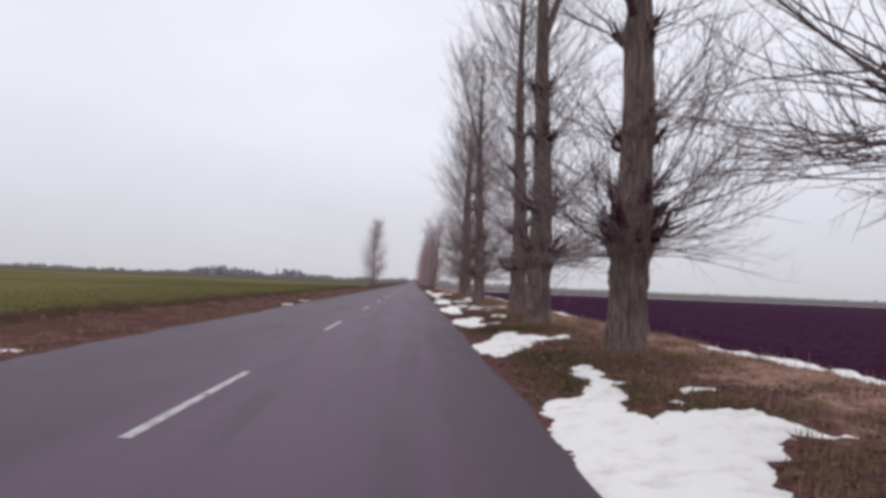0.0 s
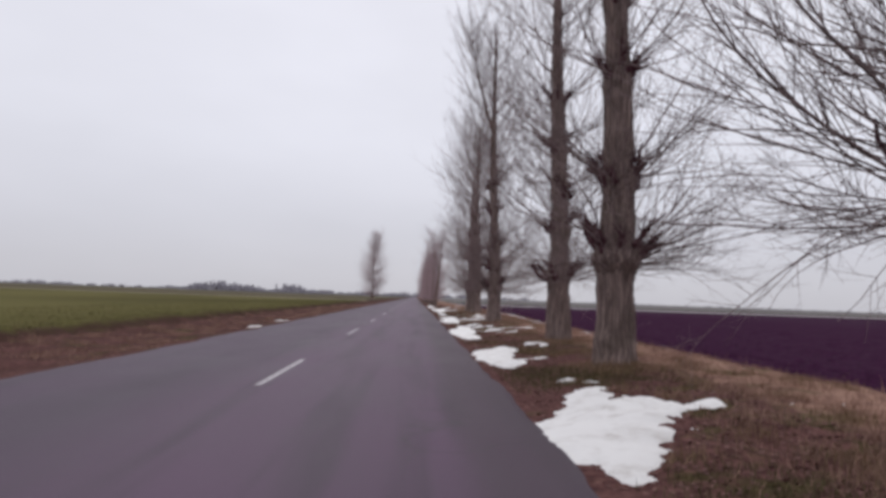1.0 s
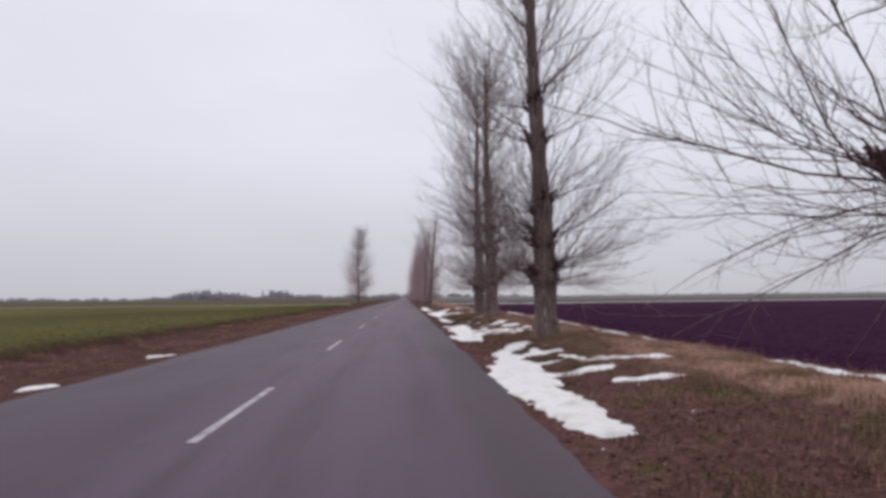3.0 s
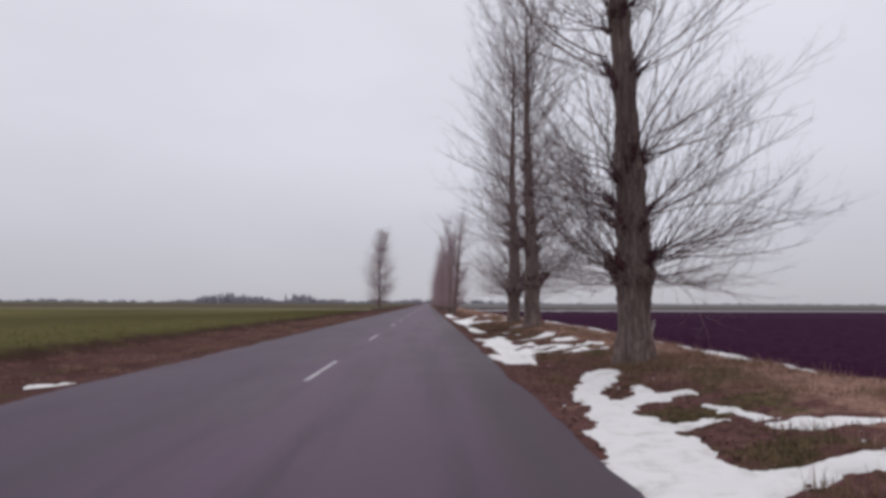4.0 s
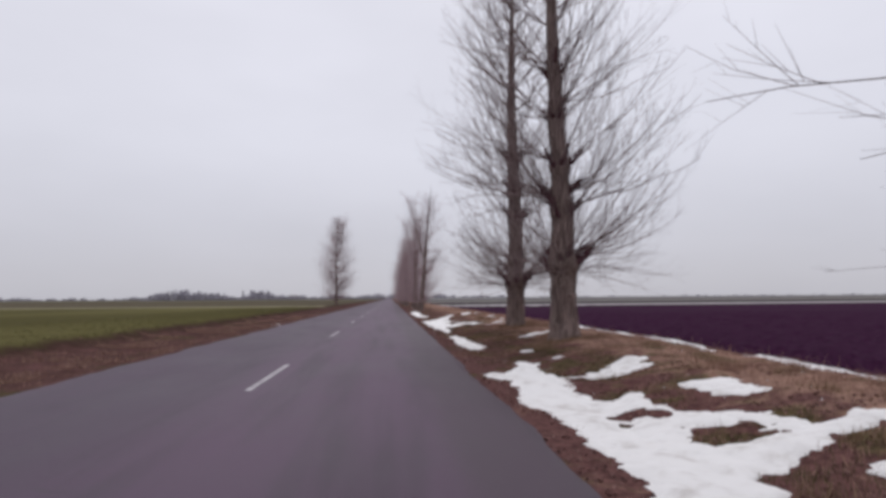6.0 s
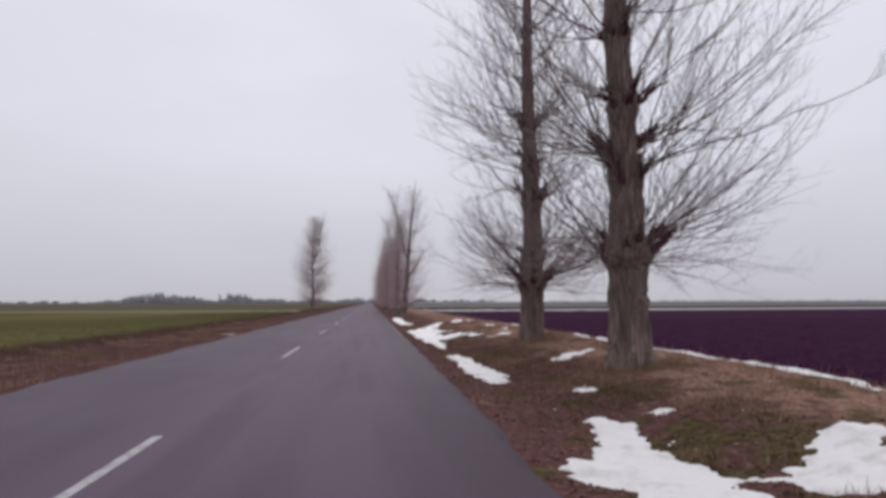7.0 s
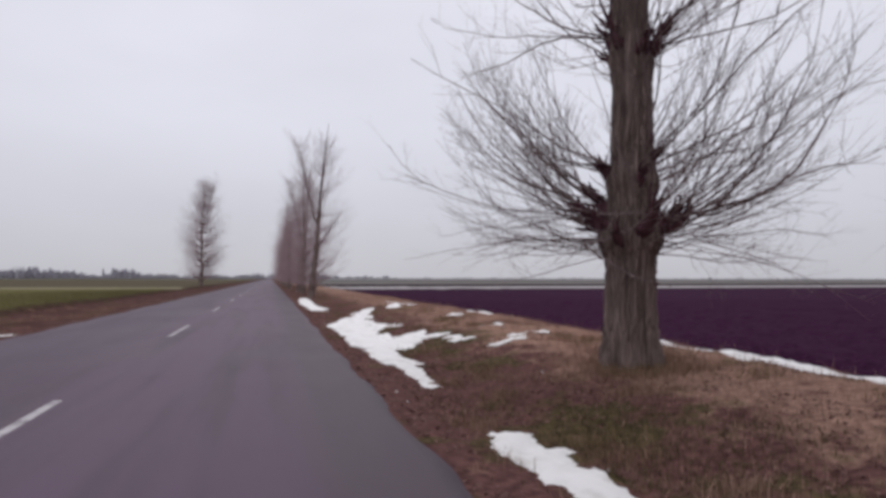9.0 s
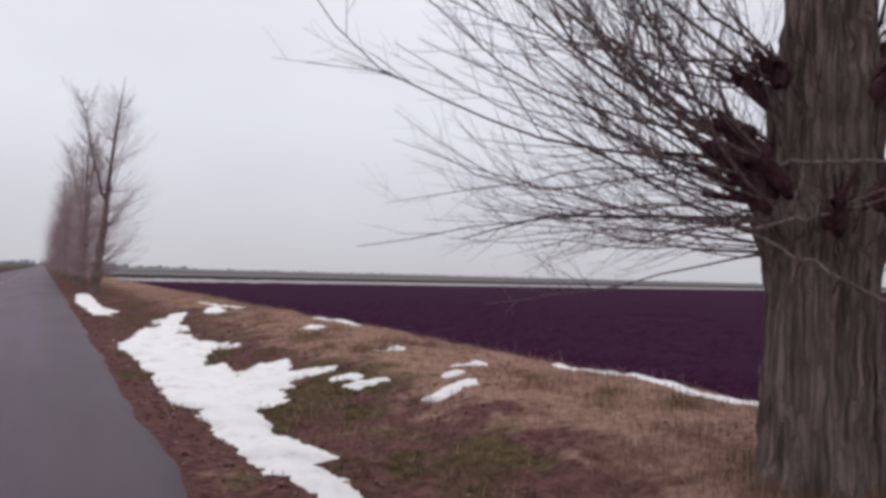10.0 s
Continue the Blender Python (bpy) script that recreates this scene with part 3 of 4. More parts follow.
def stem_radius(z, r0, height, whorls):
    base = r0 * (1 + 0.26 * np.exp(-z / 0.35)) * np.interp(z, [0, 2.2, 3.0, height * 0.55, height], [1.0, 0.95, 0.82, 0.44, 0.05])
    for k, w in enumerate(whorls):
        base = base + (0.12 if k == 0 else 0.07) * np.exp(-((z - w) / 0.2) ** 2) * (base / r0)
    return base


def spread(r, paths, radii, per, share, angle, size, n, rise):
    """Side twigs along paths: their starts, ways, lengths and thickness, grown."""
    m, k, _ = paths.shape
    at = np.sort(r.uniform(0.18, 0.97, (m, per)), 1)
    i = np.minimum((at * (k - 1)).astype(int), k - 2)
    f = (at * (k - 1) - i)[..., None]
    rows = np.arange(m)[:, None]
    start = paths[rows, i] * (1 - f) + paths[rows, i + 1] * f
    along = unit(paths[rows, i + 1] - paths[rows, i])
    side = unit(np.cross(along, r.normal(0, 1, along.shape)))
    ang = r.uniform(*angle, (m, per, 1))
    way = along * np.cos(ang) + side * np.sin(ang) + np.array([0, 0, 0.28])
    total = np.linalg.norm(np.diff(paths, axis=1), axis=-1).sum(1)[:, None]
    length = total * r.uniform(*share, (m, per)) * (1.12 - 0.6 * at)
    rad = np.minimum(radii[rows, i] * 0.62, size)
    start, way, length, rad = start.reshape(-1, 3), way.reshape(-1, 3), length.ravel(), rad.ravel()
    p = grow(r, start, way, length, n, np.full(len(length), rise), 0.10)
    return p, rad[:, None] * np.linspace(1, 0.35, n)


def burl_mesh(r, size, out, detail=2):
    """A cluster of rough knobs that swells outwards from the trunk."""
    bm = bmesh.new()
    ahead = Vector(out).normalized()
    knobs = []
    for k in range(7 if detail > 2 else 5):
        made = bmesh.ops.create_icosphere(bm, subdivisions=detail, radius=1.0)["verts"]
        shift = Vector(r.uniform(-50, 50, 3))
        middle = ahead * r.uniform(-0.9, 0.8) + Vector(np.clip(r.normal(0, 0.5, 3), -0.8, 0.8)) + Vector((0, 0, r.uniform(-0.3, 0.35)))
        big = r.uniform(0.24, 0.52)
        if knobs:
            # each knob grows out of one that is there already
            near, wide = min(knobs, key=lambda q: (q[0] - middle).length)
            gap = (middle - near).length
            middle = near + (middle - near) * min(1.0, 0.58 * (big + wide) / max(gap, 1e-6))
        knobs.append((middle, big))
        for v in made:
            c = v.co.copy()
            c = c * (1 + 0.6 * noise.noise(c * 1.8 + shift) + 0.7 * noise.noise(c * 4.5 + shift))
            if detail > 2:
                c = c * (1.12 - 0.55 * abs(noise.noise(v.co * 7.0 + shift)) + 0.3 * noise.noise(v.co * 13.0 + shift))
            c = c + ahead * (0.5 * c.dot(ahead))
            c.z *= 1.2
            v.co = (middle + c * big) * size
    for f in bm.faces:
        f.smooth = True
    me = bpy.data.meshes.new("burl")
    bm.to_mesh(me)
    bm.free()
    return me


def poplar(place, label, seed, height=17.5, r0=0.335, lean=(0.0, 0.0), bend=0.05, whorls=(1.95, 3.6, 5.3, 6.9), reach=3.3, dense=1.0, sides=56, fine=True, group="roadside poplars", extra=(), bare=None, fork=None, stray=()):
    """A pollarded poplar: furrowed trunk, knots in whorls, fans of shoots that bend upwards, bare twigs."""
    r = np.random.default_rng(seed)
    tree = new("poplar_tree")
    tree.location = place
    tagged(tree, label, "tree", group)
    # trunk
    zz = np.concatenate([np.linspace(-0.3, 4.2, 80 if fine else 24), np.linspace(4.4, height, 60 if fine else 20)])
    aa = np.arange(sides) * 2 * np.pi / sides
    zg, ag = np.meshgrid(zz, aa, indexing="ij")
    rad = stem_radius(np.maximum(zg, 0), r0, height, whorls)
    ridge = 1 - np.abs(grain(ag * sides / 11.0 + 0.35 * grain(zg * 1.2, ag * 2, seed + 3), zg * 1.1 + 40, seed))
    root = 0.10 * np.exp(-np.maximum(zg, 0) / 0.35) * np.sin(ag * 5 + seed)
    rad = rad * (1 + 0.055 * grain(ag * 1.2 + 5, zg * 0.9, seed + 1) + root) + (0.085 * ridge ** 3 - 0.035) * np.minimum(rad / 0.3, 1)
    mid = stem_centre(zg, lean, bend)
    verts = mid + np.stack([np.cos(ag) * rad, np.sin(ag) * rad, 0 * rad], -1)
    put("trunk", mesh_from("trunk", verts.reshape(-1, 3), grid_faces(len(zz), sides, True)), M_BARK, tree)
    # a second stem where the trunk forks
    twin = []
    if fork:
        zf, az, top = fork
        u = np.linspace(0, 1, 12)
        side_ = np.array([math.cos(radians(az)), math.sin(radians(az)), 0])
        line_ = stem_centre(np.array(zf), lean, bend) + side_ * (1.5 * u ** 0.8)[:, None] + np.array([0, 0, 1]) * ((top - zf) * u)[:, None] + r.normal(0, 0.03, (12, 3))
        width = float(stem_radius(np.array(zf), r0, height, whorls)) * 0.72 * (1 - 0.85 * u)
        v, f = tubes(line_[None], width[None], 10)
        put("limb", mesh_from("limb", v, f), M_BARK, tree)
        twin = [line_[i] for i in (3, 5, 6, 8, 9, 10, 11)]
    # stub limbs that end in knots, and the shoots that spring from them
    start, way, length, thick, rise, young = [], [], [], [], [], []
    levels = list(whorls) + list(np.arange(whorls[-1] + 1.2, height - 1.2, 0.85))
    spring = [(k, z, None, None) for k, z in enumerate(levels)] + [(0, z, a, stub) for z, a, stub in extra]
    for k, z, fixed, reach_ in spring:
        low = k < len(whorls)
        share = z / height
        count = 1 if fixed is not None else (int(r.integers(7, 10)) if k == 0 else int(r.integers(5, 8))) if low else int(r.integers(3, 6))
        turn = r.uniform(0, 6.28)
        for j in range(count):
            a = turn + j * 6.283 / count + r.uniform(-0.35, 0.35) if fixed is None else radians(fixed)
            zk = z + r.uniform(-0.28, 0.28) * (1 if k else 0.6)
            rr = float(stem_radius(np.array(zk), r0, height, whorls))
            c = stem_centre(np.array(zk), lean, bend)
            out = np.array([math.cos(a), math.sin(a), r.uniform(0.25, 0.9)])
            out = out / np.linalg.norm(out)
            size = r.uniform(0.07, 0.125) * (1.2 if k == 0 else 1.0) * min(1, rr / 0.22)
            stub = (r.uniform(0.08, 0.5) if k == 0 else r.uniform(0.03, 0.34)) if low else 0.0
            if reach_:
                stub, size = reach_, 0.15
                out = np.array([math.cos(a), math.sin(a), 1.0]) / math.sqrt(2)
            root_ = c + out * rr * 0.6
            tip = c + out * (rr * 0.96 + stub)
            if low and fine:
                if stub > 0.1:
                    n = 7
                    u = np.linspace(0, 1, n)[:, None]
                    line_ = root_ + (tip - root_) * u + np.array([0, 0, 0 if reach_ else -0.14 * stub / 0.4]) * np.sin(u * np.pi) + r.normal(0, 0.014, (n, 3))
                    width = size * (0.92 - 0.5 * np.linspace(0, 1, n)) * r.uniform(0.75, 1.3, n)
                    v, f = tubes(line_[None], width[None], 10)
                    put("limb", mesh_from("limb", v, f), M_BURL, tree)
                knot = put("burl", burl_mesh(r, size * (0.5 if stub > 0.1 else 0.8), out, 3 if sides > 90 and z < 3 else 2), M_BURL, tree)
                knot.location = tip
                for step_ in ((0.35, 0.7) if reach_ else ()):
                    knot = put("burl", burl_mesh(r, size * 0.5, out, 2), M_BURL, tree)
                    knot.location = root_ + (tip - root_) * step_ + r.normal(0, 0.05, 3)
                m_ = int(r.integers(8, 13)) if reach_ else int(r.integers(3, 7))
                at_ = root_ + (tip - root_) * r.uniform(0.35, 1.05, (m_, 1)) + r.normal(0, 0.02, (m_, 3))
                fan = np.stack([np.cos(a + r.normal(0, 0.45, m_)), np.sin(a + r.normal(0, 0.45, m_)), r.uniform(0.1, 1.5, m_)], -1)
                p_ = grow(r, at_, fan, r.uniform(0.14, 0.42, m_) * (1.15 if reach_ else 1.0), 5, np.full(m_, 0.12), 0.16)
                r_ = size * r.uniform(0.16, 0.30, (m_, 1)) * np.linspace(1, 0.4, 5)
                put("stub", mesh_from("stub", *tubes(p_, r_, 5)), M_BURL, tree)
            shoots = int(round((r.uniform(4, 8) if low else r.uniform(3.5, 6)) * dense * (2.2 if reach_ else 1)))
            brush = int(r.integers(9, 15)) if low and fine else 0
            for q in range(shoots + brush):
                b = a + r.normal(0, 0.5 if q < shoots else 0.9)
                if bare is not None and k < 3 and math.cos(b - radians(bare)) > 0.80 and r.random() < 0.9:
                    continue
                steep = r.uniform(-0.02 if k == 0 else 0.05, 1.0) if low else r.uniform(0.3, 1.3)
                if reach_:
                    steep = r.uniform(0.0, 0.8)
                droop = k == 0 and not reach_ and r.random() < 0.12
                if droop:
                    steep = r.uniform(-0.14, 0.1)
                back = r.uniform(0, 1) if stub > 0.1 else 0
                start.append(tip + (root_ - tip) * back * 0.7 + r.normal(0, size * 0.45, 3))
                way.append((math.cos(b), math.sin(b), steep))
                ell = reach * np.clip(r.normal(0.86, 0.2), 0.35, 1.0) * np.interp(share, [0, 0.3, 0.6, 0.85, 1], [1.0, 1.10, 1.42, 1.18, 0.68])
                if not fine:
                    ell *= np.interp(share, [0, 0.12, 0.35, 0.6, 0.85, 1], [0.7, 1.0, 1.0, 0.8, 0.5, 0.3])
                heavy = r.random() < 0.10
                if heavy:
                    ell = min(ell, reach * 0.92)
                if droop:
                    ell = min(ell, reach * 0.72)
                if q >= shoots:
                    ell = r.uniform(0.15, 0.75)
                length.append(ell)
                young.append(q >= shoots)
                thick.append((0.0036 + 0.0031 * ell) * r.uniform(0.55, 1.25) * (1.6 if heavy else 1))
                rise.append(r.uniform(0.02, 0.13) if low else r.uniform(0.05, 0.16))
    for c in twin:
        for q in range(int(8 * dense)):
            b = r.uniform(0, 6.283)
            start.append(c)
            way.append((math.cos(b), math.sin(b), r.uniform(0.6, 1.8)))
            length.append(reach * r.uniform(0.35, 0.8))
            thick.append((0.005 + 0.0048 * length[-1]) * r.uniform(0.6, 1.2))
            rise.append(r.uniform(0.05, 0.16))
            young.append(False)
    # a fringe of thin level shoots below the lowest whorl
    for q in range(46 if fine else 0):
        a = r.uniform(0, 6.283)
        if bare is not None and math.cos(a - radians(bare)) > 0.8:
            continue
        zk = whorls[0] + r.uniform(-0.22, 0.05)
        rr = float(stem_radius(np.array(zk), r0, height, whorls))
        start.append(stem_centre(np.array(zk), lean, bend) + np.array([math.cos(a), math.sin(a), 0]) * rr * 0.9)
        way.append((math.cos(a), math.sin(a), r.uniform(-0.12, 0.2)))
        length.append(reach * r.uniform(0.55, 0.88))
        thick.append(r.uniform(0.006, 0.010))
        rise.append(r.uniform(-0.02, 0.03))
        young.append(False)
    # single crooked branches that cross before the trunk
    for s0, z0, s1, z1, lift in stray:
        u = np.linspace(0, 1, 14)
        ahead = np.array([math.cos(radians(bare)), math.sin(radians(bare)), 0])
        across = np.array([-ahead[1], ahead[0], 0])
        line_ = across * (s0 + (s1 - s0) * u)[:, None] + ahead * (r0 + 0.10 + 0.10 * np.sin(u * 3.1))[:, None]
        line_[:, 2] = z0 + (z1 - z0) * u + lift * np.sin(u * np.pi)
        line_ += r.normal(0, 0.012, (14, 3))
        v, f = tubes(line_[None], np.linspace(0.016, 0.007, 14)[None], 6)
        put("branch", mesh_from("branch", v, f), M_TWIG, tree)
    # short sprouts that ring the trunk at every whorl
    for z in (whorls if fine else ()):
        for q in range(70):
            a, zk = r.uniform(0, 6.283), z + r.normal(0, 0.14)
            rr = float(stem_radius(np.array(zk), r0, height, whorls))
            start.append(stem_centre(np.array(zk), lean, bend) + np.array([math.cos(a), math.sin(a), 0]) * rr * 0.96)
            way.append((math.cos(a), math.sin(a), r.uniform(0.2, 1.6)))
            length.append(r.uniform(0.08, 0.4))
            thick.append(r.uniform(0.003, 0.007))
            rise.append(r.uniform(0.05, 0.2))
            young.append(True)
    start, way, length, thick, young = np.array(start), np.array(way), np.array(length), np.array(thick), np.array(young)
    n1 = 10 if fine else 6
    p1 = grow(r, start, way, length, n1, np.array(rise), 0.105)
    r1 = thick[:, None] * np.linspace(1, 0.18, n1) ** 0.8 * (1 if fine else 0.9)
    if young.any():
        tuft = put("sprout_tuft", mesh_from("sprout_tuft", *tubes(p1[young][:, ::3], r1[young][:, ::3], 3)), M_SPROUT, tree, "short maroon sprouts round the burls")
        tagged(tuft, kind="stuff")
    sets = [tubes(p1[~young], r1[~young], 4 if sides > 90 else 3)]
    length, p1, r1 = length[~young], p1[~young], r1[~young]
    p2, r2 = spread(r, p1[length > 0.95], r1[length > 0.95], 9 if fine else 4, (0.16, 0.44), (0.35, 0.95), 0.0062 if fine else 0.011, 3, 0.07)
    sets.append(tubes(p2, r2, 3))
    if fine:
        low_ = p2[:, 0, 2] < 8.5
        p3, r3 = spread(r, p2[low_], r2[low_], 3, (0.28, 0.65), (0.4, 1.0), 0.0036, 2, 0.05)
        sets.append(tubes(p3, r3, 3))
    verts, faces, off = [], [], 0
    for v, f in sets:
        verts.append(v)
        faces.append(f + off)
        off += len(v)
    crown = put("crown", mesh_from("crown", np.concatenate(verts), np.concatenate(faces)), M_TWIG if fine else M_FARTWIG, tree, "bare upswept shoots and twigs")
    tagged(crown, kind="stuff")
    return tree


def foot(x, y):
    return (x, y, float(ground_height(x, y)) - 0.03)


POP = "tall bare poplar, furrowed grey bark, dark burls, on the verge"
poplar(foot(5.9, 5.0), POP, 111, whorls=(2.3, 3.9, 5.5, 7.1), reach=2.7, dense=0.9)
poplar(foot(5.92, 12.5), POP, 102, lean=(0.012, 0.0), whorls=(1.95, 2.6, 3.95, 5.7, 7.2), reach=3.0, dense=0.72, extra=[(1.6, 195, 0.35), (2.0, 340, 0.35), (3.4, 20, 0.4)])
poplar(foot(5.86, 20.42), POP, 103, lean=(-0.01, 0.0), whorls=(1.95, 3.5, 5.3, 7.0), reach=3.0, dense=0.72, fork=(8.5, 20, 14.5), extra=[(1.8, 345, 0.42), (1.95, 185, 0.3), (3.3, 175, 0.3), (3.3, 350, 0.3)])
poplar(foot(6.50, 28.15), POP, 104, lean=(-0.02, 0.0), whorls=(2.0, 3.4, 4.5, 5.9, 7.3), reach=3.4, dense=0.76, r0=0.325)
poplar(foot(6.36, 43.45), POP, 105, lean=(-0.024, 0.0), whorls=(1.85, 2.9, 4.0, 6.0, 7.4), reach=3.6, r0=0.35, extra=[(1.85, 330, 0.4), (2.9, 190, 0.35), (1.6, 195, 0.35)], height=16.5, fork=(10.2, 200, 15.5))
poplar(foot(7.07, 61.55), POP, 106, lean=(-0.015, 0.0), whorls=(2.15, 3.75, 5.1, 6.6, 7.95), reach=3.9, r0=0.365, extra=[(2.1, 0, 0.3), (3.65, 190, 0.35), (4.2, 350, 0.35)], height=16.5)
poplar(foot(7.29, 70.1), POP, 107, lean=(0.0, 0.0), r0=0.342, whorls=(1.8, 2.65, 4.4, 5.6, 7.0), reach=3.55, sides=96, extra=[(1.62, 145, 0.65), (1.62, 325, 0.55), (1.9, 122, 0.5)], bare=217, stray=[(-0.5, 1.75, 0.75, 1.15, -0.10), (-0.55, 1.72, 0.28, 1.98, -0.06), (-0.3, 2.15, 0.9, 2.02, 0.04)])
FAR = "slender bare poplar further down the road"
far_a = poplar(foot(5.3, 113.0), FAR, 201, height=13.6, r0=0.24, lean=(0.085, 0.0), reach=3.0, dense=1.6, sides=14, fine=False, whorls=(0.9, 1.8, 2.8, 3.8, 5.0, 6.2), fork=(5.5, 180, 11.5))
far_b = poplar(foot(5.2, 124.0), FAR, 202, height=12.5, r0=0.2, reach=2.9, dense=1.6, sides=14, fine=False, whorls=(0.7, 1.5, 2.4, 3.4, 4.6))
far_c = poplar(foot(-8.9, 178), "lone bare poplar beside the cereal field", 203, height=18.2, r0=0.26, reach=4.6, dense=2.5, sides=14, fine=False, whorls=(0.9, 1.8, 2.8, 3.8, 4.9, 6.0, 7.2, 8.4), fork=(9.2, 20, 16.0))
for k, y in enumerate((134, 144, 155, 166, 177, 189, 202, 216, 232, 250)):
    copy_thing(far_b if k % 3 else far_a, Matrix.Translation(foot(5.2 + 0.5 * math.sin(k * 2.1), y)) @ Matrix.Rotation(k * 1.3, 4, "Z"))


# ---------------------------------------------------------------- grass, litter, far woods
def blades(name, material_, x, y, size, width, label, category, tilt=0.5):
    """Bent grass blades, two quads each, as one mass."""
    n = len(x)
    z = ground_height(x, y) - 0.01
    a, t = rng.uniform(0, 6.283, n), rng.normal(0, tilt, n)
    h = size * rng.uniform(0.5, 1.3, n)
    w = width * rng.uniform(0.6, 1.3, n)
    dx, dy = np.cos(a), np.sin(a)
    base = np.stack([x, y, z], -1)
    lean_ = np.stack([-dy * np.sin(t), dx * np.sin(t), np.abs(np.cos(t))], -1)
    side = np.stack([dx, dy, 0 * dx], -1)
    p1 = base + lean_ * (h * 0.55)[:, None]
    lean2 = unit(lean_ + np.stack([-dy, dx, -0.3 + 0 * dx], -1) * 0.5)
    p2 = p1 + lean2 * (h * 0.5)[:, None]
    v = np.stack([base - side * w[:, None], base + side * w[:, None], p1 + side * w[:, None] * 0.8, p1 - side * w[:, None] * 0.8, p2 + side * w[:, None] * 0.15, p2 - side * w[:, None] * 0.15], 1)
    f = np.array([[0, 1, 2, 3], [3, 2, 4, 5]])[None] + (np.arange(n) * 6)[:, None, None]
    ob = put(name, mesh_from(name, v.reshape(-1, 3), f.reshape(-1, 4), False), material_)
    return tagged(ob, label, category, kind="stuff")


def scatter(n, y0, y1, seed, low, x0=3.58, x1=None, slope=0.0):
    """Places on a verge where a noise field allows growth."""
    y = y0 + (y1 - y0) * rng.random(n) ** 1.15
    hi = field_edge(y) if x1 is None else np.full(n, x1)
    x = x0 + (hi - x0) * rng.random(n)
    keep = grain(x * 0.9, y * 0.9, seed) + 0.5 * grain(x * 2.7, y * 2.7, seed + 1) + slope * np.clip(x - 6.2, -1.3, 1.2) > low
    keep &= ~snowy(x, y)
    return x[keep], y[keep]


blades("dead_grass", M_STRAW, *scatter(115000, 1, 112, 51, -0.2, slope=0.5), 0.10, 0.0032, "straw-brown dead grass covering the verge", "grass", 0.75)
blades("green_grass", M_GREEN, *scatter(70000, 2, 80, 61, 0.5, 4.0, 6.8), 0.07, 0.0035, "dull green tufts among the dead grass", "grass")
blades("bank_grass", M_STRAW, *scatter(26000, 5, 112, 71, 0.25, -7.8, -3.9), 0.08, 0.005, "straw-brown dead grass on the far verge", "grass")


def tufts(spots, per, spread_):
    """Blades gathered in clumps round a few places."""
    c = np.repeat(np.array(spots, float), per, 0)
    x, y = c[:, 0] + rng.normal(0, spread_, len(c)), c[:, 1] + rng.normal(0, spread_, len(c))
    keep = (x > 3.65) & ~snowy(x, y)
    return x[keep], y[keep]


MOSSY = [(4.5, 12.1), (4.45, 12.8), (4.0, 10.5), (4.95, 9.7), (5.1, 8.9), (4.7, 8.2), (5.0, 23.9), (5.3, 25.2), (4.6, 19.4), (4.3, 20.2), (5.6, 63.2), (5.8, 58.6), (5.9, 66.2), (5.9, 67.6), (5.1, 66.3), (5.4, 60.5), (4.95, 39.9), (5.2, 47.9), (4.4, 28.0), (4.9, 20.3), (5.2, 19.3), (4.75, 18.9), (4.4, 19.8), (5.5, 18.7), (4.2, 18.3)]
blades("green_tuft", M_GREEN, *tufts(MOSSY, 950, 0.5), 0.07, 0.0035, "dull green grass tufts beside the melting snow", "grass")
FEET = [(5.92, 12.5), (5.86, 20.42), (6.5, 28.15), (6.36, 43.45), (7.07, 61.55), (7.29, 70.1)]
blades("trunk_grass", M_STRAW, *tufts(FEET, 2800, 0.5), 0.13, 0.003, "long straw-brown grass round the poplar trunks", "grass", 0.75)


left = np.stack([-7.9 + 3.7 * rng.random(190) ** 0.8, 4 + 95 * rng.random(190) ** 1.1], -1)
side = np.repeat(left, 90, 0) + rng.normal(0, 0.2, (190 * 90, 2))
side = side[(side[:, 0] < -3.75) & ~snowy(side[:, 0], side[:, 1])]
blades("bank_tussock", M_STRAW, side[:, 0], side[:, 1], 0.13, 0.005, "straw tussocks on the dark far bank", "grass", 0.6)
blades("trunk_tuft", M_OLIVE, *tufts([(x, y - 0.35) for x, y in FEET], 2600, 0.45), 0.13, 0.003, "olive grass clumps at the feet of the poplars", "grass", 0.7)
spots = np.stack([4.2 + 4.6 * rng.random(330), 2 + 88 * rng.random(330) ** 1.1], -1)
blades("olive_tussock", M_OLIVE, *tufts(spots[:200], 170, 0.17), 0.13, 0.0032, "olive-brown grass tussocks on the verge", "grass", 0.5)
blades("straw_tussock", M_STRAW, *tufts(spots[200:] + [1.0, 0.0], 170, 0.2), 0.15, 0.0032, "pale straw tussocks along the crest of the verge", "grass", 0.55)


y_ = -5 + 130 * rng.random(34000) ** 1.2
x_ = -8.15 - 9.0 * rng.random(34000) ** 1.8 + 0.25 * grain(y_ * 0.8, y_ * 0, 66)
blades("winter_cereal", M_CEREAL, x_, y_, 0.09, 0.006, "low olive-green winter cereal up to the field edge", "crop", 0.5)
y_ = rng.uniform(2, 110, 1300)
x_ = field_edge(y_) - np.abs(rng.normal(0, 0.9, 1300)) + 0.15
blades("weed_stalks", M_STRAW, x_, y_, 0.24, 0.0035, "tall dry weed stalks along the ploughed field edge", "grass", 0.4)


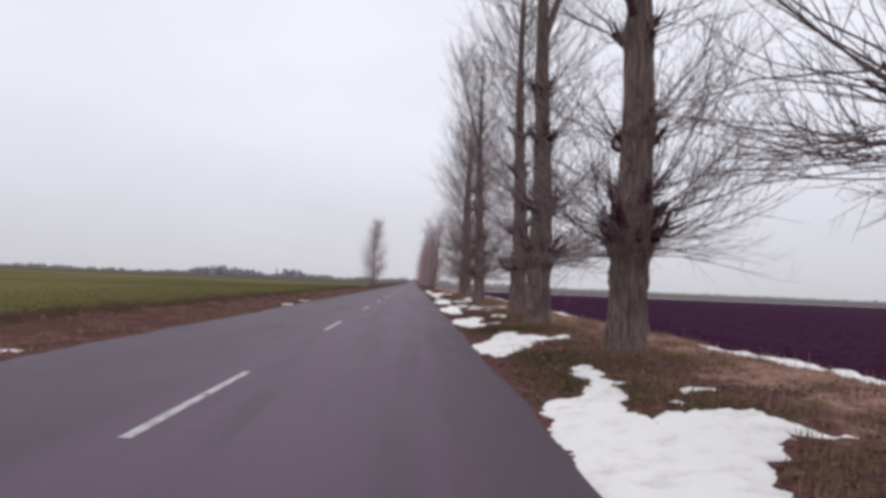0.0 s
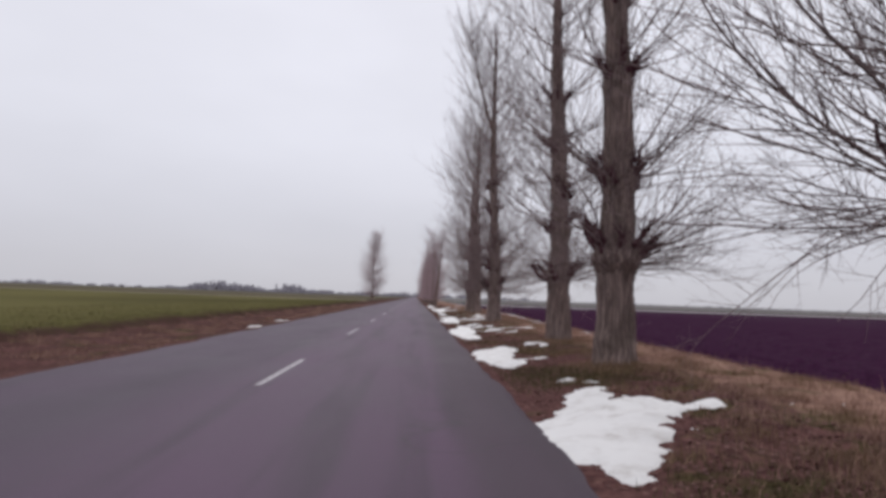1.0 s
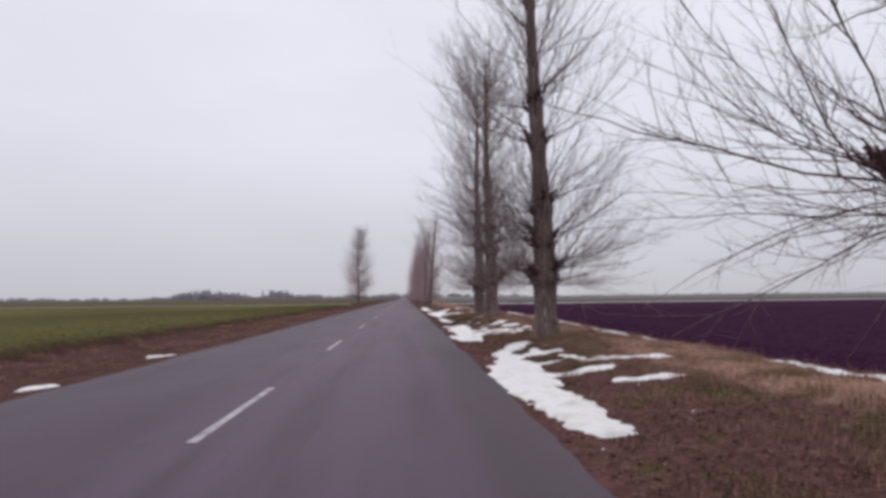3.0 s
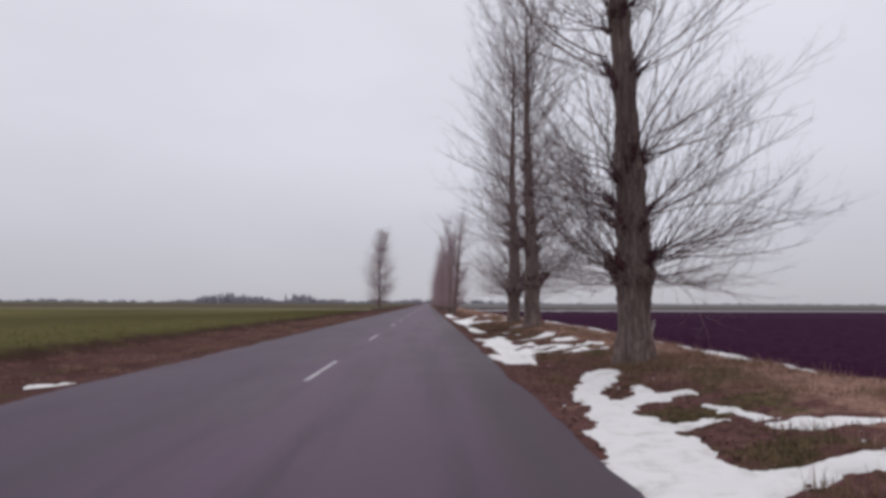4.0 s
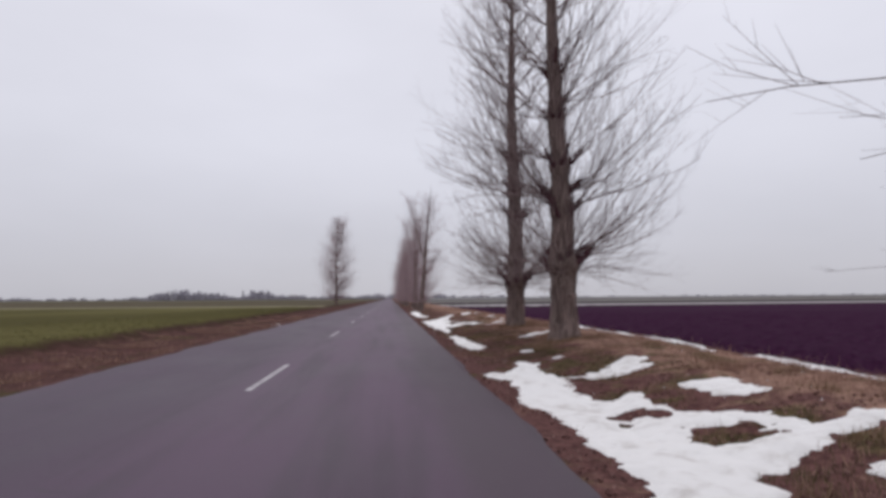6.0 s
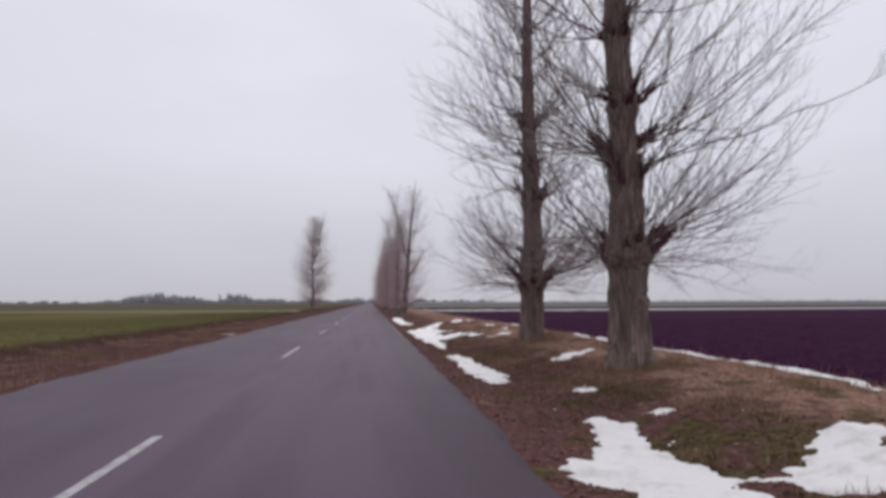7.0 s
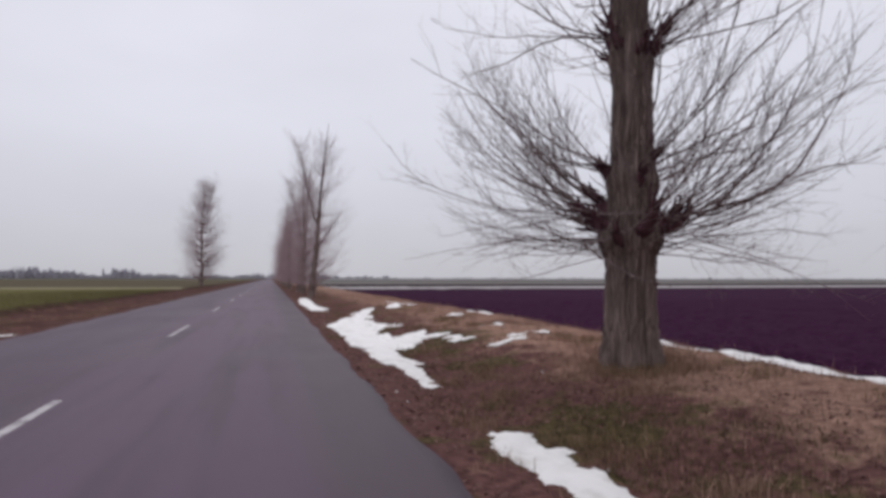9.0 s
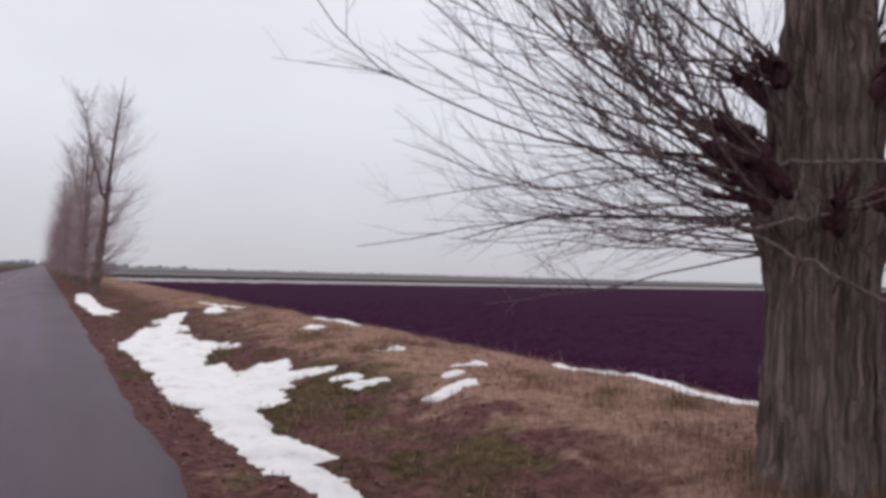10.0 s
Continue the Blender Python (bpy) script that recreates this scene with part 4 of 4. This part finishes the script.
def litter(n, y0, y1, seed, low):
    x, y = scatter(n, y0, y1, seed, low, slope=-0.4)
    n = len(x)
    z = ground_height(x, y) + 0.012
    c = np.stack([x, y, z], -1)
    u = unit(rng.normal(0, 1, (n, 3)) * [1, 1, 0.35])
    w = unit(np.cross(u, rng.normal(0, 1, (n, 3)) * [0.4, 0.4, 1]))
    s = rng.uniform(0.012, 0.034, (n, 1))
    v = np.stack([c - u * s, c - w * s * 0.6, c + u * s, c + w * s * 0.6], 1)
    ob = put("leaf_litter", mesh_from("leaf_litter", v.reshape(-1, 3), np.arange(n * 4).reshape(-1, 4), False), M_LITTER)
    tagged(ob, "brown fallen leaves scattered over the verge soil", "leaves", kind="stuff")


litter(90000, 1, 100, 81, -0.1)


def far_woods(name, label, spots, size):
    """Distant woods: many small upright tufts with an uneven top line."""
    n = len(spots)
    per = 40
    c = np.repeat(spots, per, 0)
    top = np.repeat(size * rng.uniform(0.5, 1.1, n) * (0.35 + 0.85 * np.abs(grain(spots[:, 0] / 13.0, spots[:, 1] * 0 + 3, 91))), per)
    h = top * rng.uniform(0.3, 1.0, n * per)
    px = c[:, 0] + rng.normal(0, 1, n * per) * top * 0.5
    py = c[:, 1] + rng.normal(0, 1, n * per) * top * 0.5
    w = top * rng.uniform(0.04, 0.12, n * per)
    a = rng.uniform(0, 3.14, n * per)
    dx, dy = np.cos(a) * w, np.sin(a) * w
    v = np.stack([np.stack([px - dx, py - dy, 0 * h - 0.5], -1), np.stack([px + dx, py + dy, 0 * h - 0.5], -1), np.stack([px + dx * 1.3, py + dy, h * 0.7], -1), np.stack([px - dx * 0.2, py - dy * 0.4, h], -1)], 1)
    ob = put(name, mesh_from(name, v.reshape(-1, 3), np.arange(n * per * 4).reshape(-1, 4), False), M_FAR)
    tagged(ob, label, "woods", kind="stuff")


def row(x0, y0, x1, y1, n, jitter):
    u = rng.random(n)
    return np.stack([x0 + (x1 - x0) * u + rng.normal(0, jitter, n), y0 + (y1 - y0) * u + rng.normal(0, jitter, n)], -1)


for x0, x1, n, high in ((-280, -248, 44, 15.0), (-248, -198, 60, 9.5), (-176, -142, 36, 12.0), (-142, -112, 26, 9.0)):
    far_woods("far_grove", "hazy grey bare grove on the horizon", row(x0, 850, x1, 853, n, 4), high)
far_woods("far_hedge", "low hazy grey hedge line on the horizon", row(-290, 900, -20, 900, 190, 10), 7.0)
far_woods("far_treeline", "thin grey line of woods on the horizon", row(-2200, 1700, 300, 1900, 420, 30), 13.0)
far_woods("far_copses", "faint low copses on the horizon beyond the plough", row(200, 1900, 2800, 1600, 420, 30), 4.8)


def snow_crumbs(n):
    """Small lumps of snow left between the larger patches."""
    y = rng.uniform(3, 95, n)
    x = 3.8 + (field_edge(y) - 4.0) * rng.random(n) ** 1.4
    keep = grain(x * 0.6, y * 0.6, 95) > 0.1
    x, y = x[keep], y[keep]
    z = ground_height(x, y)
    s = rng.uniform(0.008, 0.026, len(x))
    a = np.arange(5) * 2 * np.pi / 5
    ring = np.stack([x[:, None] + np.cos(a) * s[:, None] * rng.uniform(0.7, 1.4, (len(x), 5)), y[:, None] + np.sin(a) * s[:, None] * rng.uniform(0.7, 1.4, (len(x), 5)), np.repeat((z - 0.01)[:, None], 5, 1)], -1)
    top = np.repeat(np.stack([x, y, z + s * 0.7], -1)[:, None], 5, 1) + (ring - np.stack([x, y, z], -1)[:, None]) * [0.4, 0.4, 0.0]
    v = np.concatenate([ring, top], 1)
    f = [[i, (i + 1) % 5, 5 + (i + 1) % 5, 5 + i] for i in range(5)] + [[5, 6, 7, 8]]
    f = np.array(f)[None] + (np.arange(len(x)) * 10)[:, None, None]
    ob = put("snow_crumbs", mesh_from("snow_crumbs", v.reshape(-1, 3), f.reshape(-1, 4)), M_SNOW)
    tagged(ob, "scattered white crumbs of melting snow", "snow", kind="stuff")


snow_crumbs(420)


def dry_reed(x, y):
    """A lone dead reed: thin bent stalk, two withered leaves, a pale ragged plume."""
    r = np.random.default_rng(17)
    reed = new("dry_reed")
    reed.location = (x, y, float(ground_height(x, y)) - 0.02)
    tagged(reed, "lone dead reed with a pale ragged plume on a thin stalk", "reed")
    u = np.linspace(0, 1, 9)
    line_ = np.stack([0.10 * u ** 2, 0.02 * u, 0.94 * u], -1)
    v, f = tubes(line_[None], (0.004 * (1 - 0.5 * u))[None], 6)
    put("stalk", mesh_from("stalk", v, f), M_STRAW, reed)
    for z, side, n in ((0.55, 1, 6), (0.72, -1, 6)):
        w = np.linspace(0, 1, n)
        leaf = np.stack([0.10 * z * z + side * 0.16 * w, 0.04 * w, z + 0.12 * w - 0.22 * w ** 2], -1)
        v, f = tubes(leaf[None], (0.007 * (1 - 0.9 * w))[None], 4)
        put("leaf", mesh_from("leaf", v, f), M_STRAW, reed)
    n = 160
    at = r.random(n)
    start = np.stack([0.085 + 0.03 * at, 0.02 + 0 * at, 0.80 + 0.16 * at], -1) + r.normal(0, 0.003, (n, 3))
    way = np.stack([r.normal(0.12, 0.07, n), r.normal(0, 0.07, n), np.ones(n)], -1)
    p = grow(r, start, way, r.uniform(0.05, 0.12, n), 4, np.zeros(n), 0.12)
    v, f = tubes(p, np.full((n, 1), 0.0022) * np.linspace(1, 0.4, 4), 3)
    tagged(put("plume", mesh_from("plume", v, f), M_PLUME, reed, "pale ragged plume"), kind="stuff")


M_PLUME = blade_material("reed_plume", (0.42, 0.36, 0.34), (0.60, 0.53, 0.50))
dry_reed(5.54, 40.24)


def far_house(x, y, turn):
    """A low whitewashed farmhouse with a gabled roof, far across the fields."""
    house = new("far_house")
    house.matrix_world = pose(x, y, 0, 0, 0, turn)
    tagged(house, "small whitewashed farmhouse with a grey gabled roof among far trees", "house", "village on the horizon")
    w, d, h, r = 5.0, 3.5, 3.2, 2.4
    bm = bmesh.new()
    bmesh.ops.create_cube(bm, size=1, matrix=Matrix.Translation((0, 0, h / 2)) @ Matrix.Diagonal((2 * w, 2 * d, h, 1)))
    me = bpy.data.meshes.new("wall")
    bm.to_mesh(me)
    bm.free()
    put("wall", me, M_LIME, house)
    bm = bmesh.new()
    e = 0.5
    p = [bm.verts.new(c) for c in ((-w - e, -d - e, h - 0.1), (w + e, -d - e, h - 0.1), (w + e, d + e, h - 0.1), (-w - e, d + e, h - 0.1), (-w - e, 0, h + r), (w + e, 0, h + r))]
    for f in ((0, 1, 5, 4), (2, 3, 4, 5), (0, 4, 3), (1, 2, 5), (3, 2, 1, 0)):
        bm.faces.new([p[i] for i in f])
    me = bpy.data.meshes.new("roof")
    bm.to_mesh(me)
    bm.free()
    put("roof", me, M_TILE, house)
    for k in (-1, 1):
        bm = bmesh.new()
        bmesh.ops.create_cube(bm, size=1, matrix=Matrix.Translation((k * 2.4, -d - 0.02, 1.7)) @ Matrix.Diagonal((1.2, 0.12, 1.3, 1)))
        me = bpy.data.meshes.new("window")
        bm.to_mesh(me)
        bm.free()
        put("window", me, M_TILE, house)


M_LIME = bark_material("whitewash", (0.55, 0.54, 0.53), (0.72, 0.71, 0.70), 0.0)
M_TILE = bark_material("grey_roofing", (0.16, 0.14, 0.14), (0.26, 0.23, 0.22), 0.0)
for x, y, turn in ((-205, 880, 12), (-168, 890, -20), (-120, 885, 5)):
    far_house(x, y, turn)
